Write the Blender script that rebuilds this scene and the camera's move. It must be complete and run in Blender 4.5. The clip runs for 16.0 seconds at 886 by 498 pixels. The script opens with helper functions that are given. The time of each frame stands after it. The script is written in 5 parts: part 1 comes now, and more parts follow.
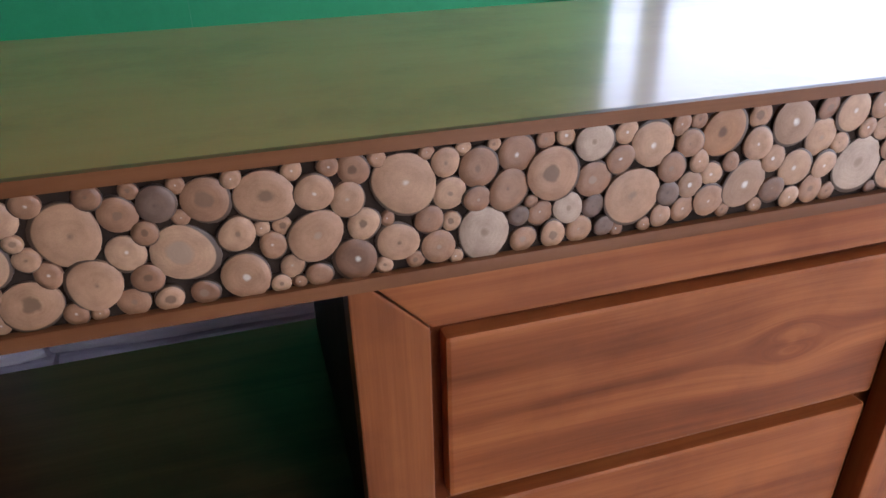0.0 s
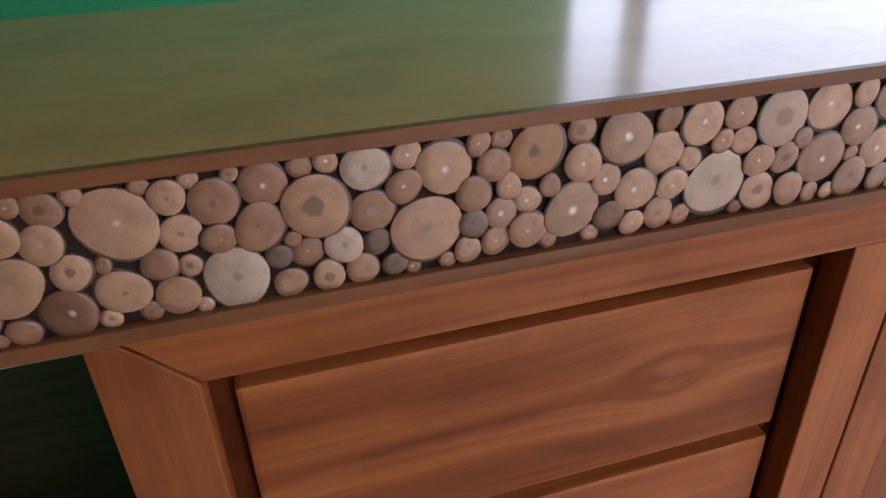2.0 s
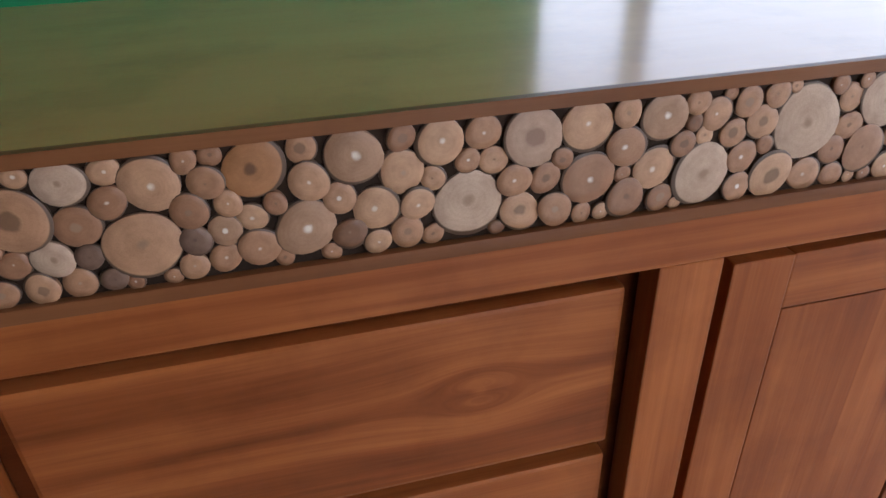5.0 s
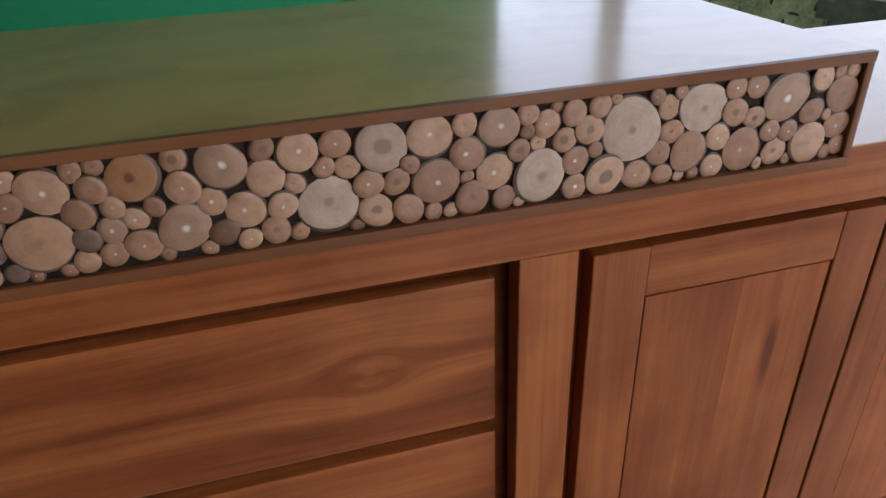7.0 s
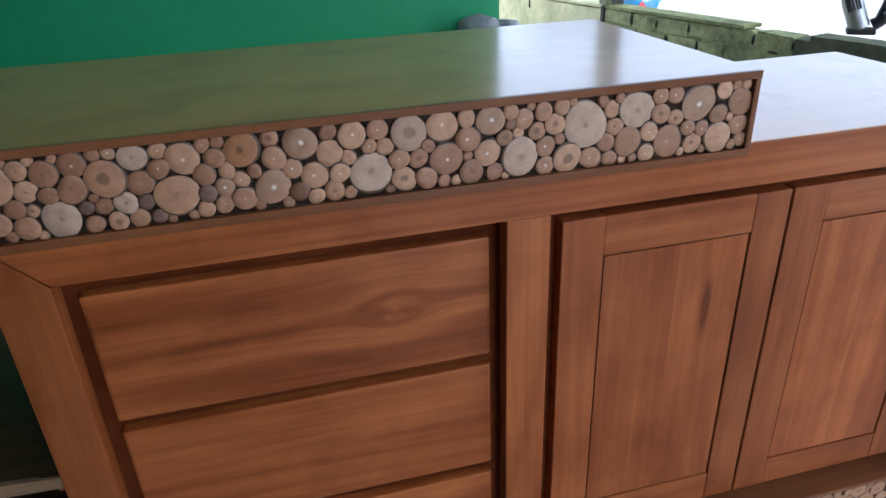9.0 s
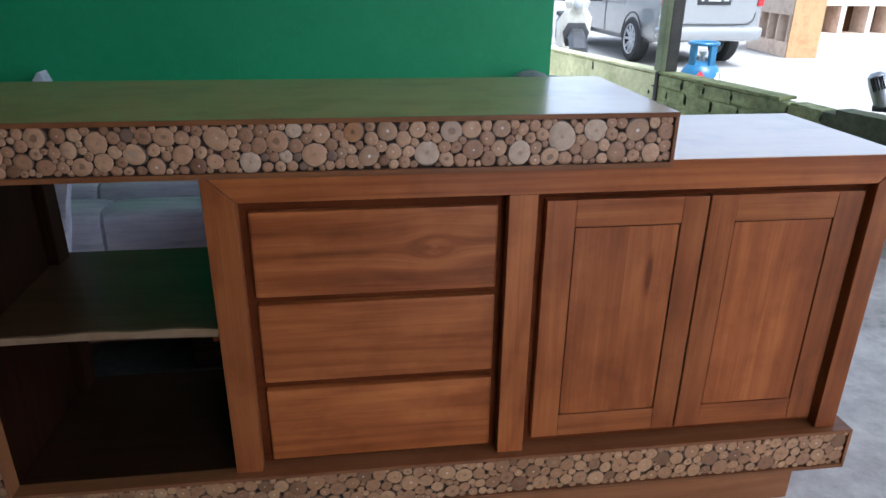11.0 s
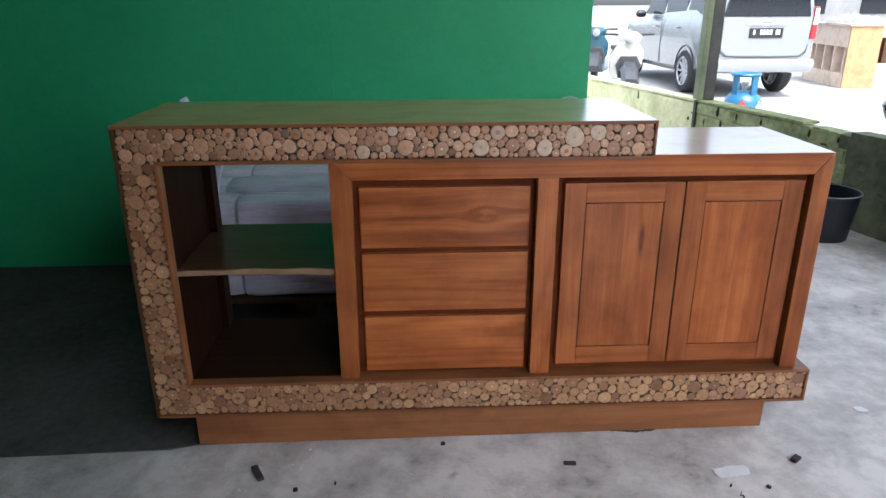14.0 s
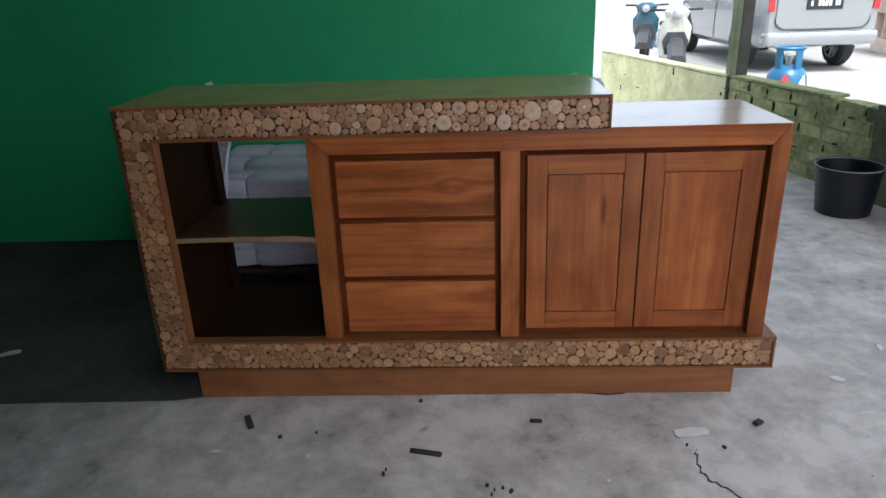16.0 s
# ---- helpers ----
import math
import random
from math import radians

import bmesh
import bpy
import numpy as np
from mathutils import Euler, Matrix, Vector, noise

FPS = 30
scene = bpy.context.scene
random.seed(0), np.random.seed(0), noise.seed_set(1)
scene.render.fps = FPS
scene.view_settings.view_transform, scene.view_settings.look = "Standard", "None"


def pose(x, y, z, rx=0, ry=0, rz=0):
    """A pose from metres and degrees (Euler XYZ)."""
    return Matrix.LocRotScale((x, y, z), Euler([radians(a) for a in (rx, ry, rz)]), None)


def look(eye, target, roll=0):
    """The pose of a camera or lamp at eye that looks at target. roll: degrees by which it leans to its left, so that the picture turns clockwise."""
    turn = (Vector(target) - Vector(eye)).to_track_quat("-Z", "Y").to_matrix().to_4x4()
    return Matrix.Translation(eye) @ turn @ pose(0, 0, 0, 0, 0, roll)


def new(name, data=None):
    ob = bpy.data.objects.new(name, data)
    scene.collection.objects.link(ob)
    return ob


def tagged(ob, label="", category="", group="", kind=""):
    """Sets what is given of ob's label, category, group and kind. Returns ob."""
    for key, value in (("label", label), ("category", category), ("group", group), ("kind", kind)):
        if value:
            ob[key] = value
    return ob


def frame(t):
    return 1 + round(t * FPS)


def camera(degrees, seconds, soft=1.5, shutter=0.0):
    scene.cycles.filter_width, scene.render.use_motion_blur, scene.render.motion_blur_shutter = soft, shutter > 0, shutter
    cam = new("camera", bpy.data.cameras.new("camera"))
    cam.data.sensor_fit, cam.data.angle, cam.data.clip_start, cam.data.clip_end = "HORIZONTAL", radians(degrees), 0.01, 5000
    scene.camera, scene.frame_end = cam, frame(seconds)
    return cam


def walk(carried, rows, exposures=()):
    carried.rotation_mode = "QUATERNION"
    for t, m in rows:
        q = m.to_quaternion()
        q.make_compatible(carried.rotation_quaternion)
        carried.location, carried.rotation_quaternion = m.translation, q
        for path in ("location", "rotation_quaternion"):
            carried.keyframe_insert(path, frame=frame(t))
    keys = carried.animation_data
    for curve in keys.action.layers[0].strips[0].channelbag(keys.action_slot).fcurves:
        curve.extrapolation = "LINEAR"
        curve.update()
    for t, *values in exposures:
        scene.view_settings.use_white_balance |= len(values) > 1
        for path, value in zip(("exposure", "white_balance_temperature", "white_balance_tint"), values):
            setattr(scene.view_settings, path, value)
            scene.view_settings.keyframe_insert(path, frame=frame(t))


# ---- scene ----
cam = camera(66.3, 16.0)
EXPOSURES = [(0.0, 2.57, 5760, 16), (1.0, 2.34, 5960, 17), (3.5, 2.16, 6090, 15), (5.0, 2.11, 6077, 13), (7.4, 1.96, 5848, 10), (9.0, 2.06, 5480, 8), (11.4, 1.91, 5528, 7), (12.0, 2.06, 5610, 7), (14.5, 2.31, 5830, 7), (15.5, 2.11, 5950, 6), (16.0, 1.81, 5890, 6)]
PATH = [
    (0, (0.464, -0.353, 1.02), (0.951, 1.346, 0.083), -1.5),
    (0.5, (0.497, -0.347, 1.017), (1.024, 1.342, 0.085), -1.2),
    (1, (0.548, -0.336, 1.016), (1.082, 1.343, 0.07), -0.9),
    (1.5, (0.587, -0.323, 1.014), (1.115, 1.34, 0.037), -1.2),
    (2, (0.616, -0.314, 1.015), (1.082, 1.356, 0.018), -2.1),
    (2.5, (0.637, -0.304, 1.015), (1.072, 1.365, 0.003), -2.4),
    (3, (0.659, -0.292, 1.014), (1.1, 1.38, 0.01), -2.0),
    (3.5, (0.68, -0.294, 1.01), (1.097, 1.383, 0.002), -2.4),
    (4, (0.707, -0.301, 1.012), (1.149, 1.376, 0.016), -2.0),
    (4.5, (0.74, -0.317, 1.016), (1.18, 1.351, 0.004), -1.7),
    (5, (0.78, -0.345, 1.021), (1.177, 1.329, 0.002), -1.8),
    (5.2, (0.795, -0.351, 1.026), (1.199, 1.319, 0.003), -0.9),
    (7.3, (0.859, -0.448, 1.042), (1.271, 1.246, 0.062), -2.9),
    (7.5, (0.861, -0.464, 1.041), (1.279, 1.237, 0.075), -2.9),
    (8, (0.847, -0.504, 1.049), (1.28, 1.206, 0.107), -2.4),
    (8.5, (0.833, -0.544, 1.056), (1.253, 1.186, 0.144), -3.4),
    (9, (0.799, -0.631, 1.071), (1.209, 1.107, 0.17), -2.5),
    (9.2, (0.789, -0.682, 1.077), (1.199, 1.078, 0.219), -1.8),
    (11.3, (0.76, -1.164, 1.125), (0.949, 0.676, 0.364), 0.9),
    (11.5, (0.765, -1.218, 1.128), (0.904, 0.627, 0.369), 0.9),
    (12, (0.769, -1.34, 1.143), (0.836, 0.514, 0.396), 0.3),
    (12.5, (0.759, -1.427, 1.145), (0.882, 0.433, 0.42), 1.5),
    (13, (0.754, -1.485, 1.156), (0.84, 0.38, 0.438), -0.2),
    (13.5, (0.733, -1.547, 1.165), (0.811, 0.331, 0.483), -0.1),
    (14, (0.716, -1.625, 1.167), (0.797, 0.255, 0.487), -0.2),
    (14.5, (0.725, -1.695, 1.175), (0.818, 0.173, 0.464), -0.4),
    (15, (0.764, -1.734, 1.179), (0.878, 0.141, 0.491), -1.4),
    (15.5, (0.845, -1.746, 1.175), (0.914, 0.127, 0.477), -1.4),
    (16, (0.964, -1.756, 1.17), (0.86, 0.105, 0.447), -2.1),
]
walk(cam, [(t, look(eye, target, roll)) for t, eye, target, roll in PATH], EXPOSURES)

# ---- world and light ----
SUN_TURN, SUN_HEIGHT = radians(164), radians(60)
world = bpy.data.worlds.new("sky")
scene.world = world
world.use_nodes = True
wn = world.node_tree
sky = wn.nodes.new("ShaderNodeTexSky")
sky.sky_type, sky.sun_disc, sky.sun_elevation, sky.sun_rotation = "NISHITA", False, SUN_HEIGHT, SUN_TURN
sky.dust_density, sky.air_density = 4.0, 0.75
pale = wn.nodes.new("ShaderNodeHueSaturation")
pale.inputs["Saturation"].default_value = 0.38
wn.links.new(sky.outputs[0], pale.inputs["Color"])
wn.links.new(pale.outputs[0], wn.nodes["Background"].inputs[0])
wn.nodes["Background"].inputs[1].default_value = 0.15
sun = new("sun", bpy.data.lights.new("sun", "SUN"))
sun.data.energy, sun.data.angle, sun.data.color = 1.0, radians(11), (1.0, 0.96, 0.90)
sun.matrix_world = look((5 * math.sin(SUN_TURN), 5 * math.cos(SUN_TURN), 5 * math.tan(SUN_HEIGHT)), (0, 0, 0))


# ---- materials ----
def node(nt, kind, attrs=None, **ins):
    """A shader node; an input is a value or another node's socket."""
    n = nt.nodes.new("ShaderNode" + kind)
    for k, v in (attrs or {}).items():
        setattr(n, k, v)
    for k, v in ins.items():
        s = n.inputs[int(k[1:])] if k[0] == "i" and k[1:].isdigit() else n.inputs[k.replace("_", " ")]
        if isinstance(v, bpy.types.NodeSocket):
            nt.links.new(v, s)
        else:
            s.default_value = v
    return n


def blank(name):
    m = bpy.data.materials.new(name)
    m.use_nodes = True
    return m, m.node_tree, m.node_tree.nodes["Principled BSDF"]


def ramp(nt, fac, stops):
    r = node(nt, "ValToRGB", None, Fac=fac)
    while len(r.color_ramp.elements) < len(stops):
        r.color_ramp.elements.new(0.5)
    for e, (at, c) in zip(r.color_ramp.elements, stops):
        e.position, e.color = at, (*c, 1) if len(c) == 3 else c
    return r.outputs[0]


def scaled(nt, vector, sx, sy, sz):
    return node(nt, "VectorMath", {"operation": "MULTIPLY"}, i0=vector, i1=(sx, sy, sz)).outputs[0]


def math_node(nt, op, a, b=0.0, c=0.0):
    return node(nt, "Math", {"operation": op}, i0=a, i1=b, i2=c).outputs[0]


def mixed(nt, kind, fac, a, b):
    n = node(nt, "MixRGB", {"blend_type": kind}, Fac=fac, Color1=a, Color2=b)
    return n.outputs[0]


def bumped(nt, b, height, strength, distance):
    n = node(nt, "Bump", None, Height=height, Strength=strength, Distance=distance)
    nt.links.new(n.outputs[0], b.inputs["Normal"])


def wood(name, tones, axis, rough=0.36, coat=0.10, coarse=12.0, knot=None, shift=7.0, tear=None, figure=1.0, boards=0.0, ringed=0.07):
    """Lacquered wood. tones: dark, middle and light; axis: the way of the grain; knot: x, z and size of one in a board along x; tear: x and z of a dark tear-shaped one."""
    m, nt, b = blank(name)
    co = node(nt, "TexCoord").outputs["Object"]
    rnd = node(nt, "ObjectInfo").outputs["Random"]
    off = node(nt, "CombineXYZ", None, X=math_node(nt, "MULTIPLY", rnd, shift), Y=math_node(nt, "MULTIPLY", rnd, 2.3 * shift),
               Z=math_node(nt, "MULTIPLY", rnd, 1.7 * shift)).outputs[0]
    if knot:
        kx, kz, size = knot
        sep = node(nt, "SeparateXYZ", None, Vector=co)
        dx = math_node(nt, "MULTIPLY", math_node(nt, "SUBTRACT", sep.outputs[0], kx), 0.55)
        dz = math_node(nt, "SUBTRACT", sep.outputs[2], kz)
        d2 = math_node(nt, "ADD", math_node(nt, "MULTIPLY", dx, dx), math_node(nt, "MULTIPLY", dz, dz))
        near = math_node(nt, "DIVIDE", size * size, math_node(nt, "ADD", d2, size * size * 0.35))
        flow = math_node(nt, "MULTIPLY", dz, math_node(nt, "SUBTRACT", 1.0, near))
        eye = math_node(nt, "POWER", 2.718, math_node(nt, "MULTIPLY", d2, -14.0 / (size * size)))
        co = node(nt, "CombineXYZ", None, X=sep.outputs[0], Y=sep.outputs[1], Z=math_node(nt, "ADD", flow, kz)).outputs[0]
    own_tone = None
    if boards:
        # a panel glued up from upright boards, each with a grain and tone of its own
        at = node(nt, "SeparateXYZ", None, Vector=co).outputs[0]
        own_tone = node(nt, "TexWhiteNoise", {"noise_dimensions": "1D"}, W=math_node(nt, "FLOOR", math_node(nt, "DIVIDE", at, boards))).outputs[0]
        jump = node(nt, "CombineXYZ", None, X=0.0, Y=math_node(nt, "MULTIPLY", own_tone, 9.0), Z=math_node(nt, "MULTIPLY", own_tone, 5.0)).outputs[0]
        co = node(nt, "VectorMath", {"operation": "ADD"}, i0=co, i1=jump).outputs[0]
    co = node(nt, "VectorMath", {"operation": "ADD"}, i0=co, i1=off).outputs[0]
    along, fine = {"x": ((1.1, coarse, coarse), (7, 260, 260)), "z": ((coarse, coarse, 1.1), (260, 260, 7)), "y": ((coarse, 1.1, coarse), (260, 7, 260))}[axis]
    v = scaled(nt, co, *along)
    broad = node(nt, "TexNoise", None, Vector=v, Scale=0.8, Detail=4.0, Roughness=0.55, Distortion=0.9).outputs[0]
    hills = node(nt, "TexNoise", None, Vector=v, Scale=0.42, Detail=1.5, Roughness=0.4, Distortion=0.3).outputs[0]
    wave = math_node(nt, "ADD", 0.5, math_node(nt, "MULTIPLY", math_node(nt, "SINE", math_node(nt, "MULTIPLY", hills, 80.0)), 0.5))
    streak = node(nt, "TexNoise", None, Vector=scaled(nt, v, 1.5, 4.5, 4.5) if axis == "x" else scaled(nt, v, 4.5, 4.5, 1.5), Scale=1.0, Detail=6.0, Roughness=0.7, Distortion=0.5).outputs[0]
    grain = node(nt, "TexNoise", None, Vector=scaled(nt, co, *fine), Scale=1.0, Detail=3.0, Roughness=0.7).outputs[0]
    line = math_node(nt, "POWER", wave, 3.0)
    cloud = node(nt, "TexNoise", None, Vector=scaled(nt, co, *{"x": (4.5, 11, 11), "z": (11, 11, 4.5), "y": (11, 4.5, 11)}[axis]), Scale=1.0, Detail=2.0, Roughness=0.5, Distortion=0.8).outputs[0]
    f = math_node(nt, "ADD", math_node(nt, "MULTIPLY", broad, 0.34), math_node(nt, "MULTIPLY", streak, 0.34))
    f = math_node(nt, "ADD", f, math_node(nt, "MULTIPLY", cloud, 0.24))
    if own_tone:
        f = math_node(nt, "ADD", f, math_node(nt, "MULTIPLY", math_node(nt, "SUBTRACT", own_tone, 0.5), 0.03))
    f = math_node(nt, "ADD", f, math_node(nt, "SUBTRACT", 0.065 + 0.31 * ringed, math_node(nt, "MULTIPLY", line, ringed)))
    f = math_node(nt, "ADD", f, math_node(nt, "MULTIPLY", math_node(nt, "SUBTRACT", grain, 0.5), 0.14))
    if knot:
        ring = math_node(nt, "MULTIPLY", eye, math_node(nt, "SUBTRACT", 1.0, eye))
        f = math_node(nt, "ADD", math_node(nt, "SUBTRACT", f, math_node(nt, "MULTIPLY", ring, 0.22)), math_node(nt, "MULTIPLY", eye, 0.06))
    if tear:
        sep = node(nt, "SeparateXYZ", None, Vector=node(nt, "TexCoord").outputs["Object"])
        ex = math_node(nt, "DIVIDE", math_node(nt, "SUBTRACT", sep.outputs[0], tear[0]), 0.0055)
        ez = math_node(nt, "DIVIDE", math_node(nt, "SUBTRACT", sep.outputs[2], tear[1]), 0.034)
        spot = math_node(nt, "POWER", 2.718, math_node(nt, "MULTIPLY", -1.0, math_node(nt, "ADD", math_node(nt, "MULTIPLY", ex, ex), math_node(nt, "MULTIPLY", ez, ez))))
        f = math_node(nt, "SUBTRACT", f, math_node(nt, "MULTIPLY", spot, 0.55))
    if figure != 1.0:
        f = math_node(nt, "MULTIPLY_ADD", math_node(nt, "SUBTRACT", f, 0.49), figure, 0.53 if figure > 1.0 else 0.50)
    col = ramp(nt, f, [(0.30, tones[0]), (0.50, tones[1]), (0.68, tones[2])])
    hsv = node(nt, "HueSaturation", None, Hue=0.5, Saturation=1.0, Fac=1.0, Color=col,
               Value=math_node(nt, "ADD", 0.86, math_node(nt, "MULTIPLY", rnd, 0.28))).outputs[0]
    smudge = node(nt, "TexNoise", None, Vector=node(nt, "VectorMath", {"operation": "ADD"}, i0=node(nt, "TexCoord").outputs["Object"], i1=off).outputs[0], Scale=9.0, Detail=5.0, Roughness=0.62).outputs[0]
    hsv = mixed(nt, "MULTIPLY", 1.0, hsv, ramp(nt, smudge, [(0.36, (0.82, 0.78, 0.75)), (0.50, (0.97, 0.96, 0.95)), (0.66, (1.0, 1.0, 1.0))]))
    nt.links.new(hsv, b.inputs["Base Color"])
    nt.links.new(math_node(nt, "ADD", rough - 0.06, math_node(nt, "MULTIPLY", grain, 0.12)), b.inputs["Roughness"])
    b.inputs["Coat Weight"].default_value, b.inputs["Coat Roughness"].default_value = coat, 0.24 if coat < 0.5 else 0.16
    b.inputs["Coat IOR"].default_value = 1.5 if coat < 0.5 else 1.65
    b.inputs["Specular IOR Level"].default_value = 0.08 if not coat else 0.22
    bumped(nt, b, math_node(nt, "ADD", grain, math_node(nt, "MULTIPLY", broad, 0.6)), 0.12 if coat < 0.5 else 0.03, 0.0015)
    return m


def speckled(name, a, b_, scale, rough, bump=0.2, depth=0.004, metal=0.0, detail=5.0, spread=(0.35, 0.65), fine=9.0, own=0.0):
    """A plain material with broad and fine variation between two colours."""
    m, nt, b = blank(name)
    co = node(nt, "TexCoord").outputs["Object"]
    if own:
        rnd = node(nt, "ObjectInfo").outputs["Random"]
        co = node(nt, "NewGeometry").outputs["Position"]
    big = node(nt, "TexNoise", None, Vector=co, Scale=scale, Detail=detail, Roughness=0.6).outputs[0]
    small = node(nt, "TexNoise", None, Vector=co, Scale=scale * fine, Detail=4.0, Roughness=0.7).outputs[0]
    f = math_node(nt, "ADD", math_node(nt, "MULTIPLY", big, 0.65), math_node(nt, "MULTIPLY", small, 0.35))
    col = ramp(nt, f, [(spread[0], a), (spread[1], b_)])
    if own:
        col = node(nt, "HueSaturation", None, Hue=0.5, Saturation=1.0, Fac=1.0, Color=col, Value=math_node(nt, "ADD", 1.0 - own, math_node(nt, "MULTIPLY", rnd, 1.8 * own))).outputs[0]
    nt.links.new(col, b.inputs["Base Color"])
    b.inputs["Metallic"].default_value = metal
    nt.links.new(math_node(nt, "ADD", rough - 0.1, math_node(nt, "MULTIPLY", small, 0.2)), b.inputs["Roughness"])
    bumped(nt, b, f, bump, depth)
    return m


def plain(name, colour, rough=0.5, metal=0.0, coat=0.0, even=0.82):
    m, nt, b = blank(name)
    co = node(nt, "TexCoord").outputs["Object"]
    n = node(nt, "TexNoise", None, Vector=co, Scale=14.0, Detail=4.0).outputs[0]
    dark = tuple(c * even for c in colour)
    nt.links.new(ramp(nt, n, [(0.3, dark), (0.65, colour)]), b.inputs["Base Color"])
    b.inputs["Roughness"].default_value, b.inputs["Metallic"].default_value, b.inputs["Coat Weight"].default_value = rough, metal, coat
    return m


def foam_wrap(name):
    """Thin white foam sheet wound in layers: long creases, with their shade and a skylight-blue cast in the colour."""
    m, nt, b = blank(name)
    co = node(nt, "TexCoord").outputs["Object"]
    crease = node(nt, "TexNoise", None, Vector=scaled(nt, co, 2.5, 45, 45), Scale=1.0, Detail=4.0, Roughness=0.65, Distortion=0.6).outputs[0]
    fold = node(nt, "TexNoise", None, Vector=scaled(nt, co, 7, 16, 16), Scale=1.0, Detail=3.0, Roughness=0.5).outputs[0]
    f = math_node(nt, "ADD", math_node(nt, "MULTIPLY", crease, 0.6), math_node(nt, "MULTIPLY", fold, 0.4))
    nt.links.new(ramp(nt, f, [(0.36, (0.64, 0.60, 0.74)), (0.52, (0.88, 0.82, 0.95)), (0.66, (0.95, 0.90, 0.98))]), b.inputs["Base Color"])
    b.inputs["Roughness"].default_value = 0.45
    bumped(nt, b, f, 0.9, 0.02)
    return m


def slice_wood(name, island, own=None, core=None, wide=0.0):
    """The cut end of a thin branch: rings, a pith, and a tone of its own. The mesh's UV map holds the place on the disc."""
    m, nt, b = blank(name)
    uv = node(nt, "UVMap").outputs[0]
    rnd = node(nt, "NewGeometry").outputs["Random Per Island"] if island else node(nt, "ObjectInfo").outputs["Random"]
    rnd2 = math_node(nt, "FRACT", math_node(nt, "MULTIPLY", rnd, 17.31))
    rnd3 = math_node(nt, "FRACT", math_node(nt, "MULTIPLY", rnd, 91.7))
    off = node(nt, "CombineXYZ", None, X=math_node(nt, "MULTIPLY", rnd, 40.0), Y=math_node(nt, "MULTIPLY", rnd2, 30.0), Z=0.0).outputs[0]
    moved = node(nt, "VectorMath", {"operation": "ADD"}, i0=uv, i1=off).outputs[0]
    n = node(nt, "TexNoise", None, Vector=moved, Scale=1.6, Detail=3.0).outputs[0]
    shift = node(nt, "CombineXYZ", None, X=math_node(nt, "MULTIPLY", math_node(nt, "SUBTRACT", rnd2, 0.5), 0.25),
                 Y=math_node(nt, "MULTIPLY", math_node(nt, "SUBTRACT", rnd3, 0.5), 0.25), Z=0.0).outputs[0]
    r = node(nt, "VectorMath", {"operation": "LENGTH"}, i0=node(nt, "VectorMath", {"operation": "ADD"}, i0=uv, i1=shift).outputs[0]).outputs["Value"]
    rr = math_node(nt, "ADD", r, math_node(nt, "MULTIPLY", math_node(nt, "SUBTRACT", n, 0.5), 0.35))
    rings = math_node(nt, "MULTIPLY", math_node(nt, "ADD", math_node(nt, "SINE", math_node(nt, "MULTIPLY", rr, math_node(nt, "ADD", 22.0, math_node(nt, "MULTIPLY", rnd2, 22.0)))), 1.0), 0.5)
    fibre = node(nt, "TexNoise", None, Vector=moved, Scale=22.0, Detail=3.0, Roughness=0.7).outputs[0]
    tone = ramp(nt, rnd3, [(0.0, (0.26, 0.14, 0.085)), (0.08, (0.42, 0.24, 0.155)), (0.55, (0.56, 0.345, 0.23)), (1.0, (0.72, 0.50, 0.355))])
    tone = mixed(nt, "MULTIPLY", 1.0, tone, (0.77, 0.64, 0.455, 1) if island else (0.86, 0.745, 0.615, 1))
    if own:
        tone = mixed(nt, "MIX", 1.0, tone, (*own, 1))
    tone = mixed(nt, "MULTIPLY", 0.2, tone, ramp(nt, rings, [(0.0, (0.80, 0.74, 0.68)), (1.0, (1.0, 1.0, 1.0))]))
    tone = mixed(nt, "MULTIPLY", 0.55, tone, ramp(nt, n, [(0.3, (0.62, 0.55, 0.5)), (0.62, (1.0, 1.0, 1.0))]))
    tone = mixed(nt, "MULTIPLY", 0.5, tone, ramp(nt, fibre, [(0.3, (0.7, 0.66, 0.62)), (0.6, (1.0, 1.0, 1.0))]))
    heart = ramp(nt, math_node(nt, "SUBTRACT", rr, math_node(nt, "ADD", wide, math_node(nt, "MULTIPLY", math_node(nt, "POWER", rnd2, 2.0), 0.03 if own else math_node(nt, "ADD", 0.05, math_node(nt, "MULTIPLY", math_node(nt, "LESS_THAN", rnd, 0.6), 0.26))))), [(0.02, (1, 1, 1)), (0.13, (0, 0, 0))])
    pith = ramp(nt, rnd, [(0.0, (0.13, 0.065, 0.03)), (0.45, (0.24, 0.14, 0.085)), (0.6, (0.42, 0.29, 0.2)), (0.66, (0.74, 0.66, 0.56)), (1.0, (0.88, 0.83, 0.76))])
    if core:
        pith = mixed(nt, "MIX", 1.0, pith, (*core, 1))
    tone = mixed(nt, "MIX", math_node(nt, "MULTIPLY", heart, 0.75), tone, pith)
    rim = ramp(nt, r, [(0.955, (0, 0, 0)), (1.02, (1, 1, 1))])
    tone = mixed(nt, "MIX", rim, tone, (0.17, 0.10, 0.055, 1) if island else (0.10, 0.055, 0.03, 1))
    nt.links.new(tone, b.inputs["Base Color"])
    b.inputs["Roughness"].default_value = 0.42
    b.inputs["Coat Weight"].default_value, b.inputs["Coat Roughness"].default_value = 0.3, 0.25
    bumped(nt, b, math_node(nt, "ADD", fibre, math_node(nt, "MULTIPLY", rings, 0.25)), 0.12, 0.0010)
    return m


